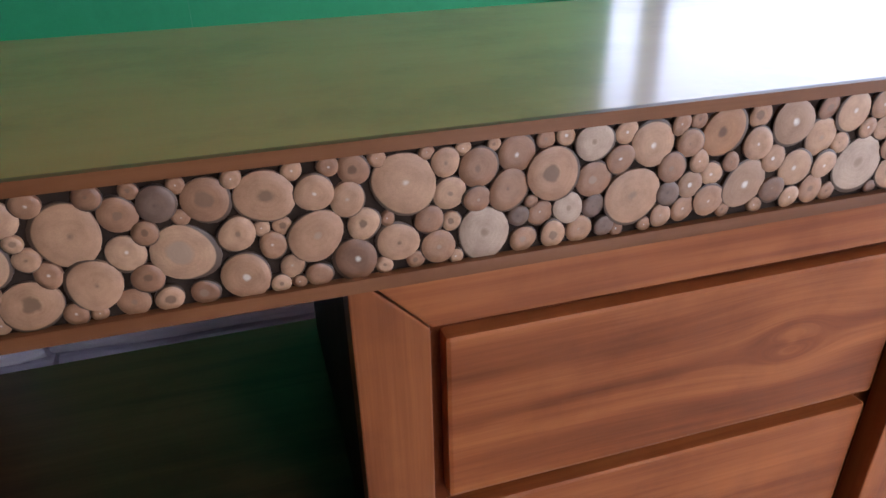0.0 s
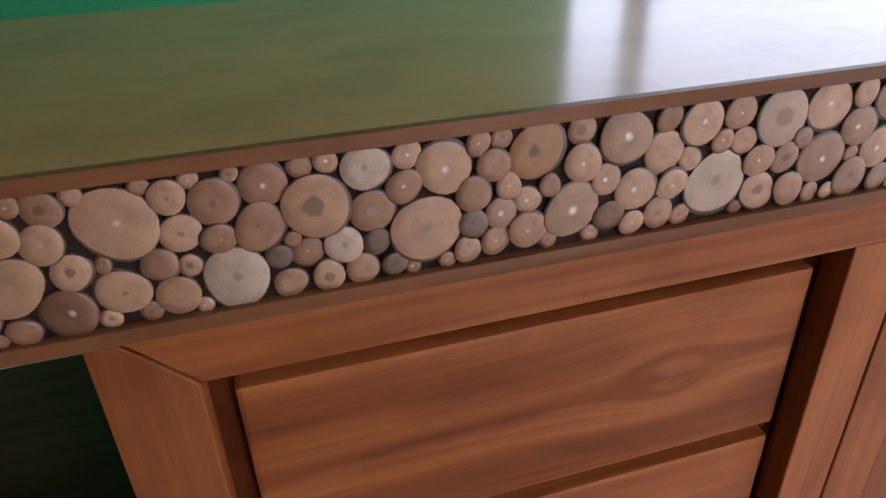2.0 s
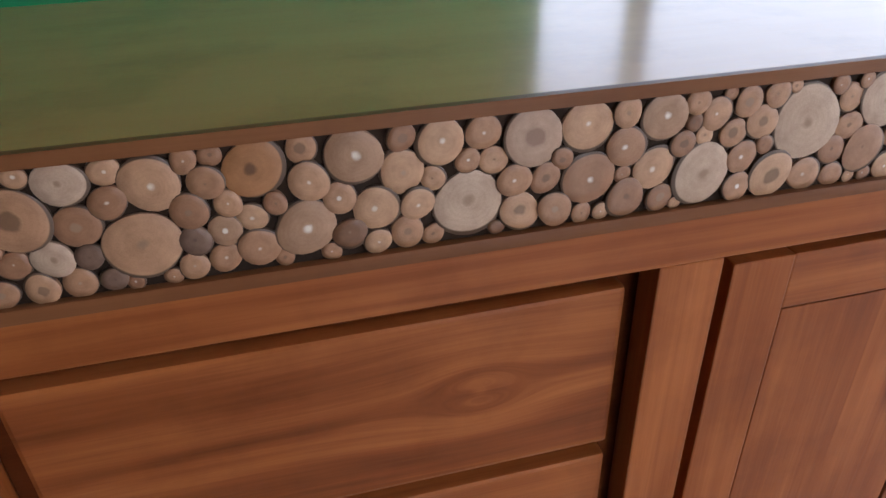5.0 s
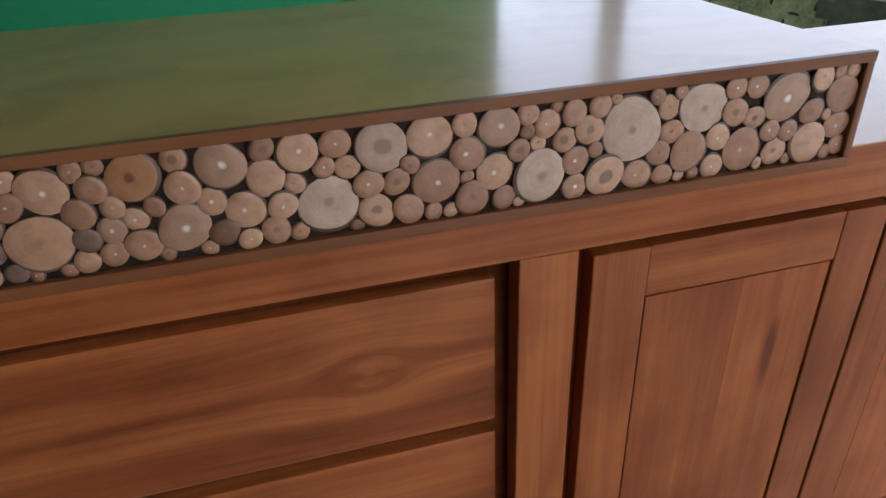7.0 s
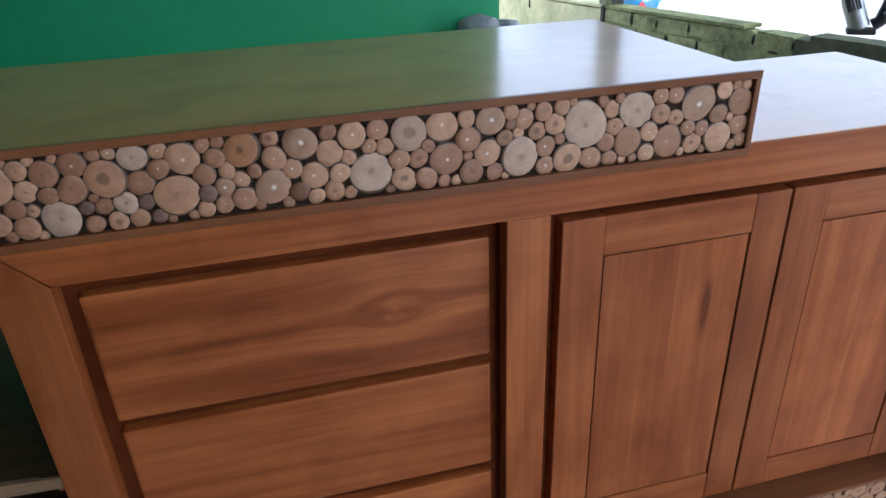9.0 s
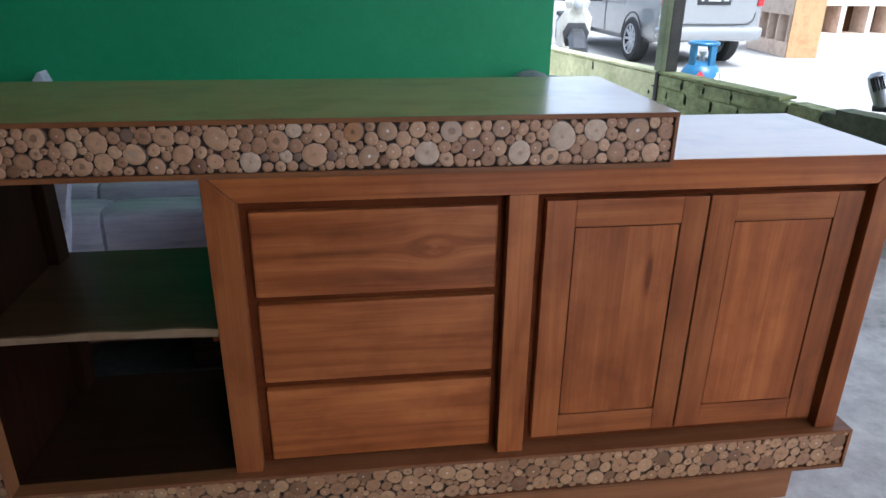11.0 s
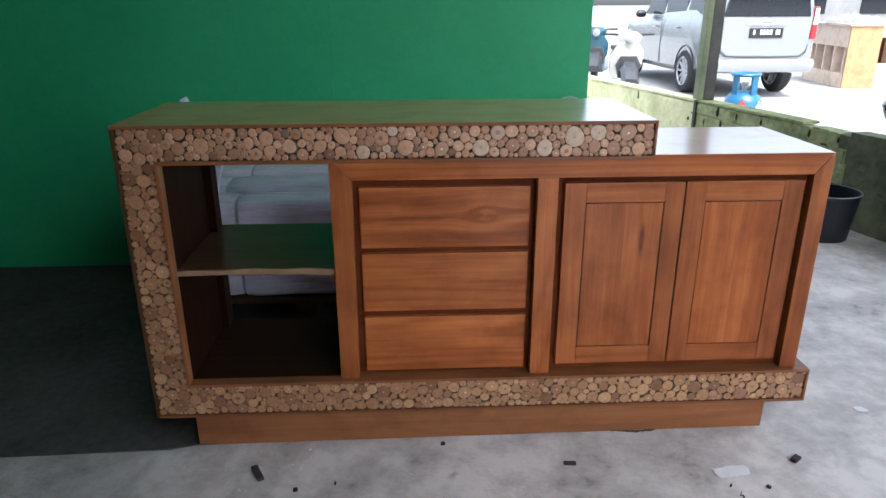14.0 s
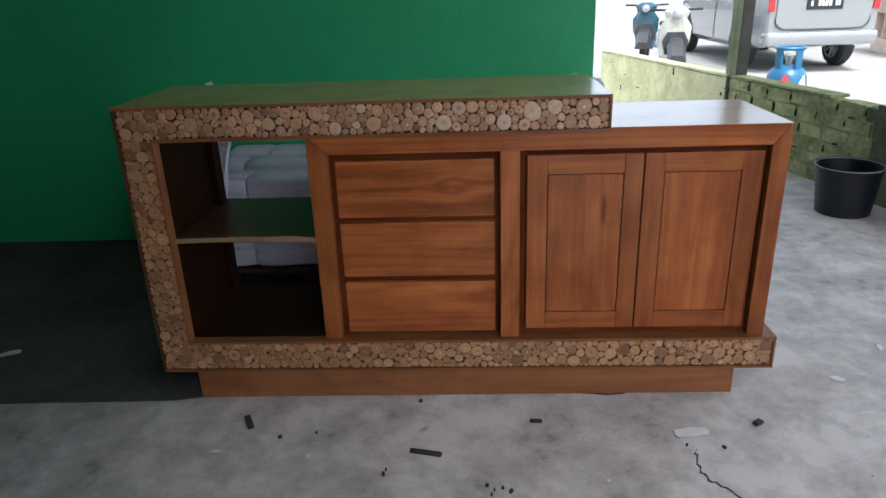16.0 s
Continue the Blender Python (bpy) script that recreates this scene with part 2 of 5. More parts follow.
TEAK = ((0.145, 0.034, 0.0075), (0.262, 0.071, 0.0170), (0.415, 0.133, 0.037))
# Top boards paler than the fronts: colour makes up for weak light there.
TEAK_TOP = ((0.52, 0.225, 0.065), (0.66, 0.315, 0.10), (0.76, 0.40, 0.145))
M_TEAK_X = wood("teak_grain_across", TEAK, "x", figure=1.05)
M_TEAK_Z = wood("teak_grain_upright", TEAK, "z", figure=0.95)
PALER = tuple(tuple(1.2 * c for c in t) for t in TEAK)
M_TEAK_DRAWER = wood("paler_teak_across", PALER, "x", figure=1.1)
LIP = ((0.14, 0.050, 0.018), (0.215, 0.081, 0.030), (0.285, 0.118, 0.049))
M_LIP_X = wood("teak_lipping_across", LIP, "x")
M_LIP_Z = wood("teak_lipping_upright", LIP, "z")
M_TEAK_KNOT = wood("teak_with_knot", PALER, "x", knot=(0.896, 0.657, 0.024), shift=0.0, figure=1.3, ringed=0.13)
M_TEAK_TEAR = wood("teak_with_dark_tear", PALER, "z", tear=(1.309, 0.585), shift=0.0, figure=0.95, boards=0.105)
M_TEAK_PANEL = wood("glued_teak_panel", PALER, "z", shift=0.0, figure=0.95, boards=0.098)
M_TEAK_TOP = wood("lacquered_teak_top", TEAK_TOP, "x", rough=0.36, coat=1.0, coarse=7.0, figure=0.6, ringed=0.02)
# Gap shade behind drawers and doors is put into this darker teak.
M_TEAK_SHADED = wood("shaded_recess_teak", ((0.075, 0.016, 0.004), (0.125, 0.029, 0.008), (0.17, 0.047, 0.014)), "x", rough=0.6, coat=0.0)
# Side edge's brown; on the yard cabinets' backs it is painted shade.
M_EDGE_AND_BACK = wood("dark_edge_and_bay_back", ((0.05, 0.022, 0.01), (0.085, 0.04, 0.018), (0.12, 0.06, 0.028)), "z", 0.55, 0.0)
# Bay teak: the shade inside the bay is put into these dark tones.
M_BAY_SHADE_Z = wood("shaded_bay_teak", ((0.008, 0.0025, 0.001), (0.018, 0.006, 0.0022), (0.03, 0.010, 0.004)), "z", 0.6, 0.0)
M_BAY_SHADE_X = wood("shaded_shelf_teak", ((0.035, 0.016, 0.007), (0.075, 0.036, 0.017), (0.12, 0.06, 0.03)), "x", 0.34, 0.10)
M_BAY_SHADE_FLOOR = wood("shaded_bay_floor", ((0.012, 0.005, 0.0025), (0.024, 0.0105, 0.005), (0.040, 0.018, 0.009)), "x", 0.65, 0.0, figure=0.6)
M_GLUE = speckled("dark_glue_bed", (0.018, 0.009, 0.005), (0.046, 0.024, 0.013), 60, 0.95)
M_GLUE_BROWN = speckled("brown_glue_bed", (0.008, 0.004, 0.002), (0.07, 0.036, 0.018), 45, 0.7, spread=(0.42, 0.60))
M_SLICE = slice_wood("branch_slice", False)
M_SLICE_MANY = slice_wood("branch_slice_many", True)
M_SLICE_ORANGE = slice_wood("orange_slice", False, (0.44, 0.205, 0.085), (0.09, 0.04, 0.018), 0.08)
M_SLICE_PITH = slice_wood("slice_with_white_pith", False, (0.44, 0.255, 0.15), (0.88, 0.84, 0.77), 0.045)
M_SLICE_HEART = slice_wood("slice_with_brown_heart", False, (0.50, 0.33, 0.23), (0.24, 0.125, 0.085), 0.25)
M_SLICE_DARK = slice_wood("dark_slice", False, (0.22, 0.13, 0.09), (0.11, 0.06, 0.04), 0.02)
M_SLICE_PALE = slice_wood("pale_slice", False, (0.60, 0.43, 0.31), (0.30, 0.18, 0.11), 0.03)
M_GREEN = speckled("green_wall_paint", (0.030, 0.35, 0.130), (0.052, 0.45, 0.180), 1.3, 0.55, 0.25, 0.003, fine=22)
# Dark so that the unseen walls throw little light back.
M_UNSEEN_WALL = speckled("dark_unseen_wall", (0.02, 0.02, 0.018), (0.05, 0.048, 0.044), 1.5, 0.85, 0.3)
M_PLASTER = speckled("grey_plaster", (0.17, 0.165, 0.16), (0.26, 0.25, 0.245), 1.5, 0.8, 0.3)
M_CEILING = speckled("dark_ceiling_board", (0.07, 0.066, 0.06), (0.13, 0.122, 0.11), 2.0, 0.8, 0.2)
M_FOAM = foam_wrap("white_foam_wrap")
M_GREY_SHEET = speckled("grey_plastic_sheet", (0.28, 0.29, 0.31), (0.55, 0.56, 0.58), 9.0, 0.35, 0.8, 0.01)
M_TAPE = plain("dark_tape", (0.02, 0.02, 0.03), 0.4)
M_PALLET = wood("rough_pallet_wood", ((0.03, 0.02, 0.014), (0.07, 0.045, 0.03), (0.12, 0.08, 0.05)), "x", 0.8, 0.0)
M_BLACK_PLASTIC = plain("black_plastic", (0.004, 0.006, 0.011), 0.42)
M_RIM_PLASTIC = plain("pale_plastic_rim", (0.16, 0.17, 0.19), 0.4)
# Lime and moss, with far brightness and near shade worked into the tones.
M_LIMED = speckled("limewashed_lit_brick", (0.46, 0.46, 0.23), (0.74, 0.72, 0.43), 5.0, 0.9, 0.9, 0.014, fine=6, spread=(0.36, 0.62), own=0.06)
M_BRICK = speckled("mossy_shaded_brick", (0.105, 0.13, 0.05), (0.42, 0.45, 0.21), 5.0, 0.9, 0.9, 0.014, fine=6, spread=(0.36, 0.62), own=0.06)
M_RENDER = speckled("mossy_shaded_render", (0.045, 0.058, 0.028), (0.165, 0.175, 0.095), 4.0, 0.9, 0.7, 0.01, fine=6)
M_CREVICE = speckled("dark_crevice", (0.02, 0.022, 0.012), (0.06, 0.065, 0.035), 30, 0.95)
M_MORTAR = speckled("old_mortar", (0.10, 0.12, 0.045), (0.40, 0.42, 0.19), 5.0, 0.95, 0.8, 0.01)
M_POST = speckled("limewashed_post", (0.11, 0.13, 0.07), (0.22, 0.245, 0.14), 5.0, 0.85, 0.5)
M_POST_DARK = speckled("dark_post_and_joint", (0.03, 0.028, 0.024), (0.075, 0.07, 0.06), 7.0, 0.8, 0.5)
M_ROADGROUND = speckled("pale_outdoor_concrete", (0.24, 0.23, 0.215), (0.36, 0.345, 0.325), 0.6, 0.9, 0.3, fine=20)
M_CAR = plain("silver_car_paint", (0.32, 0.325, 0.33), 0.24, 0.55, 0.6, 0.97)
M_CAR_GLASS = plain("dark_car_glass", (0.012, 0.014, 0.018), 0.06)
M_RUBBER = speckled("tyre_rubber", (0.012, 0.012, 0.012), (0.03, 0.03, 0.03), 30, 0.8)
M_ALLOY = plain("alloy_wheel", (0.55, 0.56, 0.58), 0.3, 0.8)
M_RED_LENS = plain("red_lamp_lens", (0.45, 0.015, 0.02), 0.15, 0.0, 0.6)
M_CLEAR_LENS = plain("clear_lamp_lens", (0.7, 0.7, 0.68), 0.12, 0.0, 0.6)
M_GREY_LENS = plain("grey_lamp_lens", (0.30, 0.31, 0.32), 0.12, 0.0, 0.6)
M_PLATE = plain("black_number_plate", (0.012, 0.012, 0.013), 0.4)
M_PLATE_INK = plain("plate_lettering", (0.7, 0.7, 0.7), 0.5)
M_CYL = speckled("blue_gas_bottle_paint", (0.012, 0.09, 0.20), (0.025, 0.15, 0.28), 6.0, 0.35, 0.2)
M_STICKER_RED = plain("red_sticker", (0.55, 0.05, 0.06), 0.5)
M_STICKER_WHITE = plain("white_sticker", (0.75, 0.75, 0.75), 0.5)
M_RAW_WOOD = wood("raw_pale_wood", ((0.35, 0.205, 0.10), (0.41, 0.25, 0.13), (0.46, 0.29, 0.155)), "z", 0.6, 0.0, figure=0.5)
# Paler than the end panel: brightness the shaded sides lack is in the colour.
M_RAW_LIFTED = wood("raw_wood_lifted", ((0.60, 0.48, 0.38), (0.70, 0.57, 0.47), (0.76, 0.64, 0.54)), "x", 0.6, 0.0, figure=0.6)
M_EDGE = wood("pale_sapwood_edge", ((0.17, 0.105, 0.06), (0.23, 0.15, 0.09), (0.29, 0.195, 0.12)), "x", 0.5, 0.0)
M_CLOTH = speckled("pale_cloth", (0.55, 0.53, 0.5), (0.75, 0.73, 0.7), 7.0, 0.9, 0.6, 0.02)
M_SCOOT_WHITE = plain("white_scooter_plastic", (0.48, 0.46, 0.40), 0.25, 0.0, 0.6)
M_SCOOT_BLUE = plain("blue_scooter_plastic", (0.022, 0.075, 0.11), 0.25, 0.0, 0.6)
M_METAL = plain("dull_steel", (0.45, 0.46, 0.48), 0.4, 0.85)
M_DARK_METAL = plain("dark_wheel_metal", (0.08, 0.08, 0.085), 0.4, 0.6)
M_DARK_BIT = speckled("dark_floor_bit", (0.02, 0.018, 0.016), (0.06, 0.05, 0.045), 40, 0.9)
M_PAPER = speckled("crumpled_paper", (0.70, 0.70, 0.68), (0.84, 0.84, 0.82), 30, 0.8)


def concrete(name):
    """A worn concrete floor: broad stains, fine grit and a few cracks."""
    m, nt, b = blank(name)
    co = node(nt, "TexCoord").outputs["Object"]
    broad = node(nt, "TexNoise", None, Vector=co, Scale=1.7, Detail=6.0, Roughness=0.62, Distortion=0.1).outputs[0]
    patch = node(nt, "TexNoise", None, Vector=co, Scale=6.5, Detail=6.0, Roughness=0.65, Distortion=0.25).outputs[0]
    grit = node(nt, "TexNoise", None, Vector=co, Scale=90.0, Detail=4.0, Roughness=0.75).outputs[0]
    f = math_node(nt, "ADD", math_node(nt, "MULTIPLY", broad, 0.32), math_node(nt, "MULTIPLY", patch, 0.43))
    flake = node(nt, "TexNoise", None, Vector=co, Scale=19.0, Detail=4.0, Roughness=0.6, Distortion=0.1).outputs[0]
    f = math_node(nt, "ADD", f, math_node(nt, "MULTIPLY", grit, 0.09))
    f = math_node(nt, "ADD", f, math_node(nt, "MULTIPLY", flake, 0.16))
    col = ramp(nt, f, [(0.38, (0.22, 0.20, 0.18)), (0.44, (0.42, 0.388, 0.36)), (0.50, (0.53, 0.493, 0.46)), (0.58, (0.70, 0.655, 0.61))])
    warped = node(nt, "VectorMath", {"operation": "ADD"}, i0=co, i1=scaled(nt, node(nt, "TexNoise", None, Vector=co, Scale=3.0, Detail=5.0).outputs["Color"], 0.5, 0.5, 0.0)).outputs[0]
    vor = node(nt, "TexVoronoi", {"feature": "DISTANCE_TO_EDGE"}, Vector=warped, Scale=0.75).outputs["Distance"]
    line = ramp(nt, vor, [(0.0, (1, 1, 1)), (0.008, (0, 0, 0))])
    gate = ramp(nt, broad, [(0.68, (0, 0, 0)), (0.74, (1, 1, 1))])
    crack = math_node(nt, "MULTIPLY", line, gate)
    col = mixed(nt, "MIX", math_node(nt, "MULTIPLY", crack, 0.75), col, (0.05, 0.048, 0.045, 1))
    nt.links.new(col, b.inputs["Base Color"])
    nt.links.new(math_node(nt, "ADD", 0.5, math_node(nt, "MULTIPLY", patch, 0.4)), b.inputs["Roughness"])
    h = math_node(nt, "SUBTRACT", math_node(nt, "ADD", math_node(nt, "MULTIPLY", patch, 1.2), math_node(nt, "MULTIPLY", flake, 0.9)), math_node(nt, "MULTIPLY", crack, 0.8))
    bumped(nt, b, h, 0.35, 0.016)
    return m


M_FLOOR = concrete("worn_concrete")
# Dark tone takes in the shadow left of the sideboard.
M_FLOOR_SHADED = speckled("shaded_dark_cement", (0.030, 0.028, 0.025), (0.130, 0.123, 0.115), 2.0, 0.8, 0.5, 0.008, fine=16)


# ---- mesh helpers ----
def box(bm, x0, x1, y0, y1, z0, z1, bevel=0.0):
    """A box, with its edges rounded off when bevel is given."""
    t = bmesh.new()
    vs = bmesh.ops.create_cube(t, size=1.0)["verts"]
    for v in vs:
        v.co = Vector(((x0 + x1) / 2 + v.co.x * (x1 - x0), (y0 + y1) / 2 + v.co.y * (y1 - y0), (z0 + z1) / 2 + v.co.z * (z1 - z0)))
    if bevel:
        bmesh.ops.bevel(t, geom=t.edges[:], offset=bevel, segments=2, profile=0.6, affect="EDGES")
    join(bm, t)
    return bm


def join(bm, t, m=None):
    """Adds the bmesh t to bm, moved by m."""
    if m is not None:
        t.transform(m)
    me = bpy.data.meshes.new("tmp")
    t.to_mesh(me)
    t.free()
    bm.from_mesh(me)
    bpy.data.meshes.remove(me)


def lathe(bm, profile, sides=24, m=None):
    """A body turned round z from (radius, height) pairs."""
    t = bmesh.new()
    rings = []
    for r, z in profile:
        rings.append([t.verts.new((r * math.cos(2 * math.pi * k / sides), r * math.sin(2 * math.pi * k / sides), z)) for k in range(sides)])
    for a, b in zip(rings, rings[1:]):
        for k in range(sides):
            t.faces.new((a[k], a[(k + 1) % sides], b[(k + 1) % sides], b[k]))
    t.faces.new(rings[0][::-1])
    t.faces.new(rings[-1])
    bmesh.ops.remove_doubles(t, verts=t.verts[:], dist=1e-5)
    bmesh.ops.recalc_face_normals(t, faces=t.faces[:])
    join(bm, t, m)
    return bm


def tube(bm, points, r, sides=8):
    """A round bar along points."""
    t = bmesh.new()
    ps = [Vector(p) for p in points]
    rings = []
    for i, p in enumerate(ps):
        d = (ps[min(i + 1, len(ps) - 1)] - ps[max(i - 1, 0)]).normalized()
        u = d.orthogonal().normalized() if i == 0 else (rings_u - d * rings_u.dot(d)).normalized()
        rings_u = u
        w = d.cross(u)
        rings.append([t.verts.new(p + r * (math.cos(a) * u + math.sin(a) * w)) for a in (2 * math.pi * k / sides for k in range(sides))])
    for a, b in zip(rings, rings[1:]):
        for k in range(sides):
            t.faces.new((a[k], a[(k + 1) % sides], b[(k + 1) % sides], b[k]))
    t.faces.new(rings[0][::-1])
    t.faces.new(rings[-1])
    bmesh.ops.recalc_face_normals(t, faces=t.faces[:])
    join(bm, t)
    return bm


def prism(bm, outline, a, b, axis="x", bevel=0.0):
    """An outline in the plane across the axis, drawn out from a to b. For axis x it is (y, z), for y (x, z), for z (x, y)."""
    t = bmesh.new()
    put = {"x": lambda p, q, s: (s, p, q), "y": lambda p, q, s: (p, s, q), "z": lambda p, q, s: (p, q, s)}[axis]
    lo, hi = [t.verts.new(put(p, q, a)) for p, q in outline], [t.verts.new(put(p, q, b)) for p, q in outline]
    t.faces.new(lo[::-1])
    t.faces.new(hi)
    for k in range(len(lo)):
        n = (k + 1) % len(lo)
        t.faces.new((lo[k], lo[n], hi[n], hi[k]))
    bmesh.ops.recalc_face_normals(t, faces=t.faces[:])
    if bevel:
        bmesh.ops.bevel(t, geom=t.edges[:], offset=bevel, segments=2, profile=0.6, affect="EDGES")
    join(bm, t)
    return bm


def mesh_of(name, bm, material, smooth=True):
    me = bpy.data.meshes.new(name)
    bm.edges.index_update()
    # flat faces stay flat where a narrow rounding meets them
    flat = []
    for e in bm.edges:
        if len(e.link_faces) == 2:
            a, b = e.link_faces[0].calc_area(), e.link_faces[1].calc_area()
            if max(a, b) > 10 * min(a, b) and e.calc_face_angle(0.0) > 0.12:
                flat.append(e.index)
    bm.to_mesh(me)
    bm.free()
    me.materials.append(material)
    if smooth:
        me.shade_smooth()
        me.set_sharp_from_angle(angle=radians(35))
        for i in flat:
            me.edges[i].use_edge_sharp = True
    return me


def part(name, bm, material, parent=None, label="", smooth=True):
    ob = new(name, mesh_of(name, bm, material, smooth))
    ob.parent = parent
    if label:
        tagged(ob, label)
    return ob


def thing(name, at, label, category, group="", turn=0.0):
    ob = new(name)
    ob.matrix_basis = pose(*at, 0, 0, turn)
    ob.empty_display_size = 0.1
    return tagged(ob, label, category, group)


def B():
    return bmesh.new()


# ---- the setting ----
WALL_Y, WALL_END = 1.45, 1.50
floor = part("floor", prism(B(), [(-3.0, -3.1), (4.32, -3.1), (1.50, 8.8), (-3.0, 8.8)], -0.12, 0.0, "z"), M_FLOOR)
tagged(floor, "worn grey concrete floor with stains and cracks", "floor", kind="structure")
# Darker floor patch: partly a joint, partly the sideboard's shadow in its colour.
shaded_floor = part("floor_shaded", prism(B(), [(-3.0, -0.045), (-2.2, -0.03), (-1.1, -0.034), (-0.4, -0.016), (0.02, -0.006), (0.095, 0.012), (0.7, 0.03), (0.7, WALL_Y), (-3.0, WALL_Y)], -0.01, 0.0035, "z", 0.001), M_FLOOR_SHADED)
tagged(shaded_floor, "darker cement floor patch with the sideboard's shadow in its colour", "floor", kind="structure")
ground = part("ground", box(B(), -400, 400, -400, 400, -0.5, -0.10), M_ROADGROUND)
tagged(ground, "pale sunlit concrete yard outside", "ground", kind="structure")
wall = part("wall_north", box(B(), -3.0, 0.3661, WALL_Y, WALL_Y + 0.12, 0, 2.9), M_GREEN)
tagged(wall, "green painted wall with a plain joint", "wall", kind="structure")
wall_b = part("wall_north_right", box(B(), 0.367, WALL_END, WALL_Y + 0.0005, WALL_Y + 0.12, 0, 2.9), M_GREEN)
tagged(wall_b, "green painted wall ending at an open yard", "wall", kind="structure")
# Unseen walls, and the gap between them, are added to shape the light.
for name, span in (("wall_west", (-3.12, -3.0, -2.6, WALL_Y + 0.12)), ("wall_south", (-3.12, 1.25, -2.72, -2.6)), ("wall_south_right", (2.25, 3.3, -2.72, -2.6))):
    w = part(name, box(B(), *span, 0, 2.9), M_UNSEEN_WALL)
    tagged(w, "unseen dark wall added to shape the light", "wall", kind="structure")
# Unseen block behind the green wall, added to cut light and reflections.
yard_block = part("unseen_wall_yard", box(B(), 1.2, 1.46, WALL_Y + 0.12, 2.9, -0.1, 3.4), M_UNSEEN_WALL)
tagged(yard_block, "unseen dark wall added behind the green wall against light", "wall", kind="structure")
# Unseen ceiling; its reach, height and dark tone are set to shape the light.
ceiling = part("ceiling", box(B(), -3.12, 4.3, -2.72, 2.3, 2.9, 3.0), M_CEILING)
tagged(ceiling, "unseen dark ceiling sized to shape the light inside", "ceiling", kind="structure")
post = part("wall_post", box(B(), 2.745, 2.785, 3.20, 3.29, 0.516, 3.4, 0.006), M_POST)
tagged(post, "square greenish limewashed post rising from the low wall", "post", kind="structure")
part("dark_half", box(B(), 2.787, 2.865, 3.205, 3.285, 0.516, 3.4, 0.004), M_POST_DARK, post, "dark right half of the post")


# ---- the sideboard ----
SB = thing("sideboard", (0, 0, 0), "teak sideboard with branch-slice trim, drawers, doors and an open bay", "sideboard")
DEPTH, TOP, TOP_END, BASE_END, BODY_L, BODY_R, FACE = 0.40, 0.90, 1.311, 1.814, 0.506, 1.779, 0.017
TOP_DEPTH = 0.417


def board(name, material, x0, x1, y0, y1, z0, z1, bevel=0.002, parent=SB, label=""):
    return part(name, box(B(), x0, x1, y0, y1, z0, z1, bevel), material, parent, label)


board("top_edging", M_LIP_X, 0, TOP_END, 0, 0.006, 0.8917, TOP, 0)
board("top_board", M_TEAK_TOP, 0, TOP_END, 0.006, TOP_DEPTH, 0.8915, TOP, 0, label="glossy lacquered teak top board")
top_band = board("top_band", M_GLUE, 0.008, TOP_END - 0.007, 0.0064, 0.030, 0.806, 0.8915, 0, label="band of glued branch slices under the top")
board("band_lip", M_LIP_X, 0.0925, TOP_END, 0.0, 0.020, 0.8035, 0.813, 0.0012)
board("band_end", M_LIP_Z, TOP_END - 0.007, TOP_END, 0.0, DEPTH, 0.813, 0.8915, 0.0012)
board("top_underside", M_BAY_SHADE_X, 0.1, TOP_END - 0.007, 0.030, DEPTH, 0.8125, 0.830, 0)
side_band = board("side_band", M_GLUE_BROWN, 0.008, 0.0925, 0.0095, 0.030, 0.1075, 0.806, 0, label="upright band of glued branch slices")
board("side_edge", M_EDGE_AND_BACK, 0.0, 0.008, 0.0, DEPTH, 0.100, 0.8915, 0.0012)
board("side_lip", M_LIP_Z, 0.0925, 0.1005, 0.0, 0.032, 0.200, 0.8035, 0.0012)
board("side_panel", M_BAY_SHADE_Z, 0.0905, 0.1, 0.032, DEPTH, 0.2005, 0.8125, 0.001)
base_band = board("base_band", M_GLUE_BROWN, 0.0925, BASE_END - 0.007, 0.0095, 0.030, 0.1075, 0.1925, 0, label="band of glued branch slices along the base")
board("base_board", M_LIP_X, 0.0925, BASE_END, 0.0, DEPTH, 0.1925, 0.2005, 0.0015, label="glossy teak base board")
board("base_lip", M_LIP_X, 0.008, BASE_END, 0.0, 0.020, 0.0995, 0.1075, 0.0012)
board("base_end", M_LIP_Z, BASE_END - 0.007, BASE_END, 0.0, DEPTH, 0.1075, 0.1925, 0.0012)
board("base_underside", M_TEAK_X, 0.008, BASE_END - 0.007, 0.020, DEPTH, 0.0985, 0.1065, 0)
plinth = prism(B(), [(0.099, 0.013), (1.716, 0.028), (1.716, 0.37), (0.099, 0.37)], 0.0, 0.0985, "z", 0.0015)
# Darker lipping teak puts the overhang's shade into the plinth's colour.
part("plinth", plinth, M_LIP_X, SB, "teak plinth set back under the base")

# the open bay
# Bay parts wear the darkened teak in place of real shade.
board("back_post", M_BAY_SHADE_Z, 0.1, 0.121, 0.345, DEPTH, 0.2005, 0.8125, 0.001)
board("bay_floor", M_BAY_SHADE_FLOOR, 0.1008, 0.509, 0.032, DEPTH, 0.2009, 0.2045, 0.0008, label="teak floor of the open bay, shade in its colour")
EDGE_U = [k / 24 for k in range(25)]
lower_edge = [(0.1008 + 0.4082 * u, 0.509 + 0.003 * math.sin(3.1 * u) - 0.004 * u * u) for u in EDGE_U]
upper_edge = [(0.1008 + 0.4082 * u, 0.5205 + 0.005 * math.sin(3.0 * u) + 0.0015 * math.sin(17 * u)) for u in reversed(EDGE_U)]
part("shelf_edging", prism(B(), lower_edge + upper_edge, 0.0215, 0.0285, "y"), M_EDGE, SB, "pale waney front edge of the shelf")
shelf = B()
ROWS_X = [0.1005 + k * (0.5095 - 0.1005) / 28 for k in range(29)]
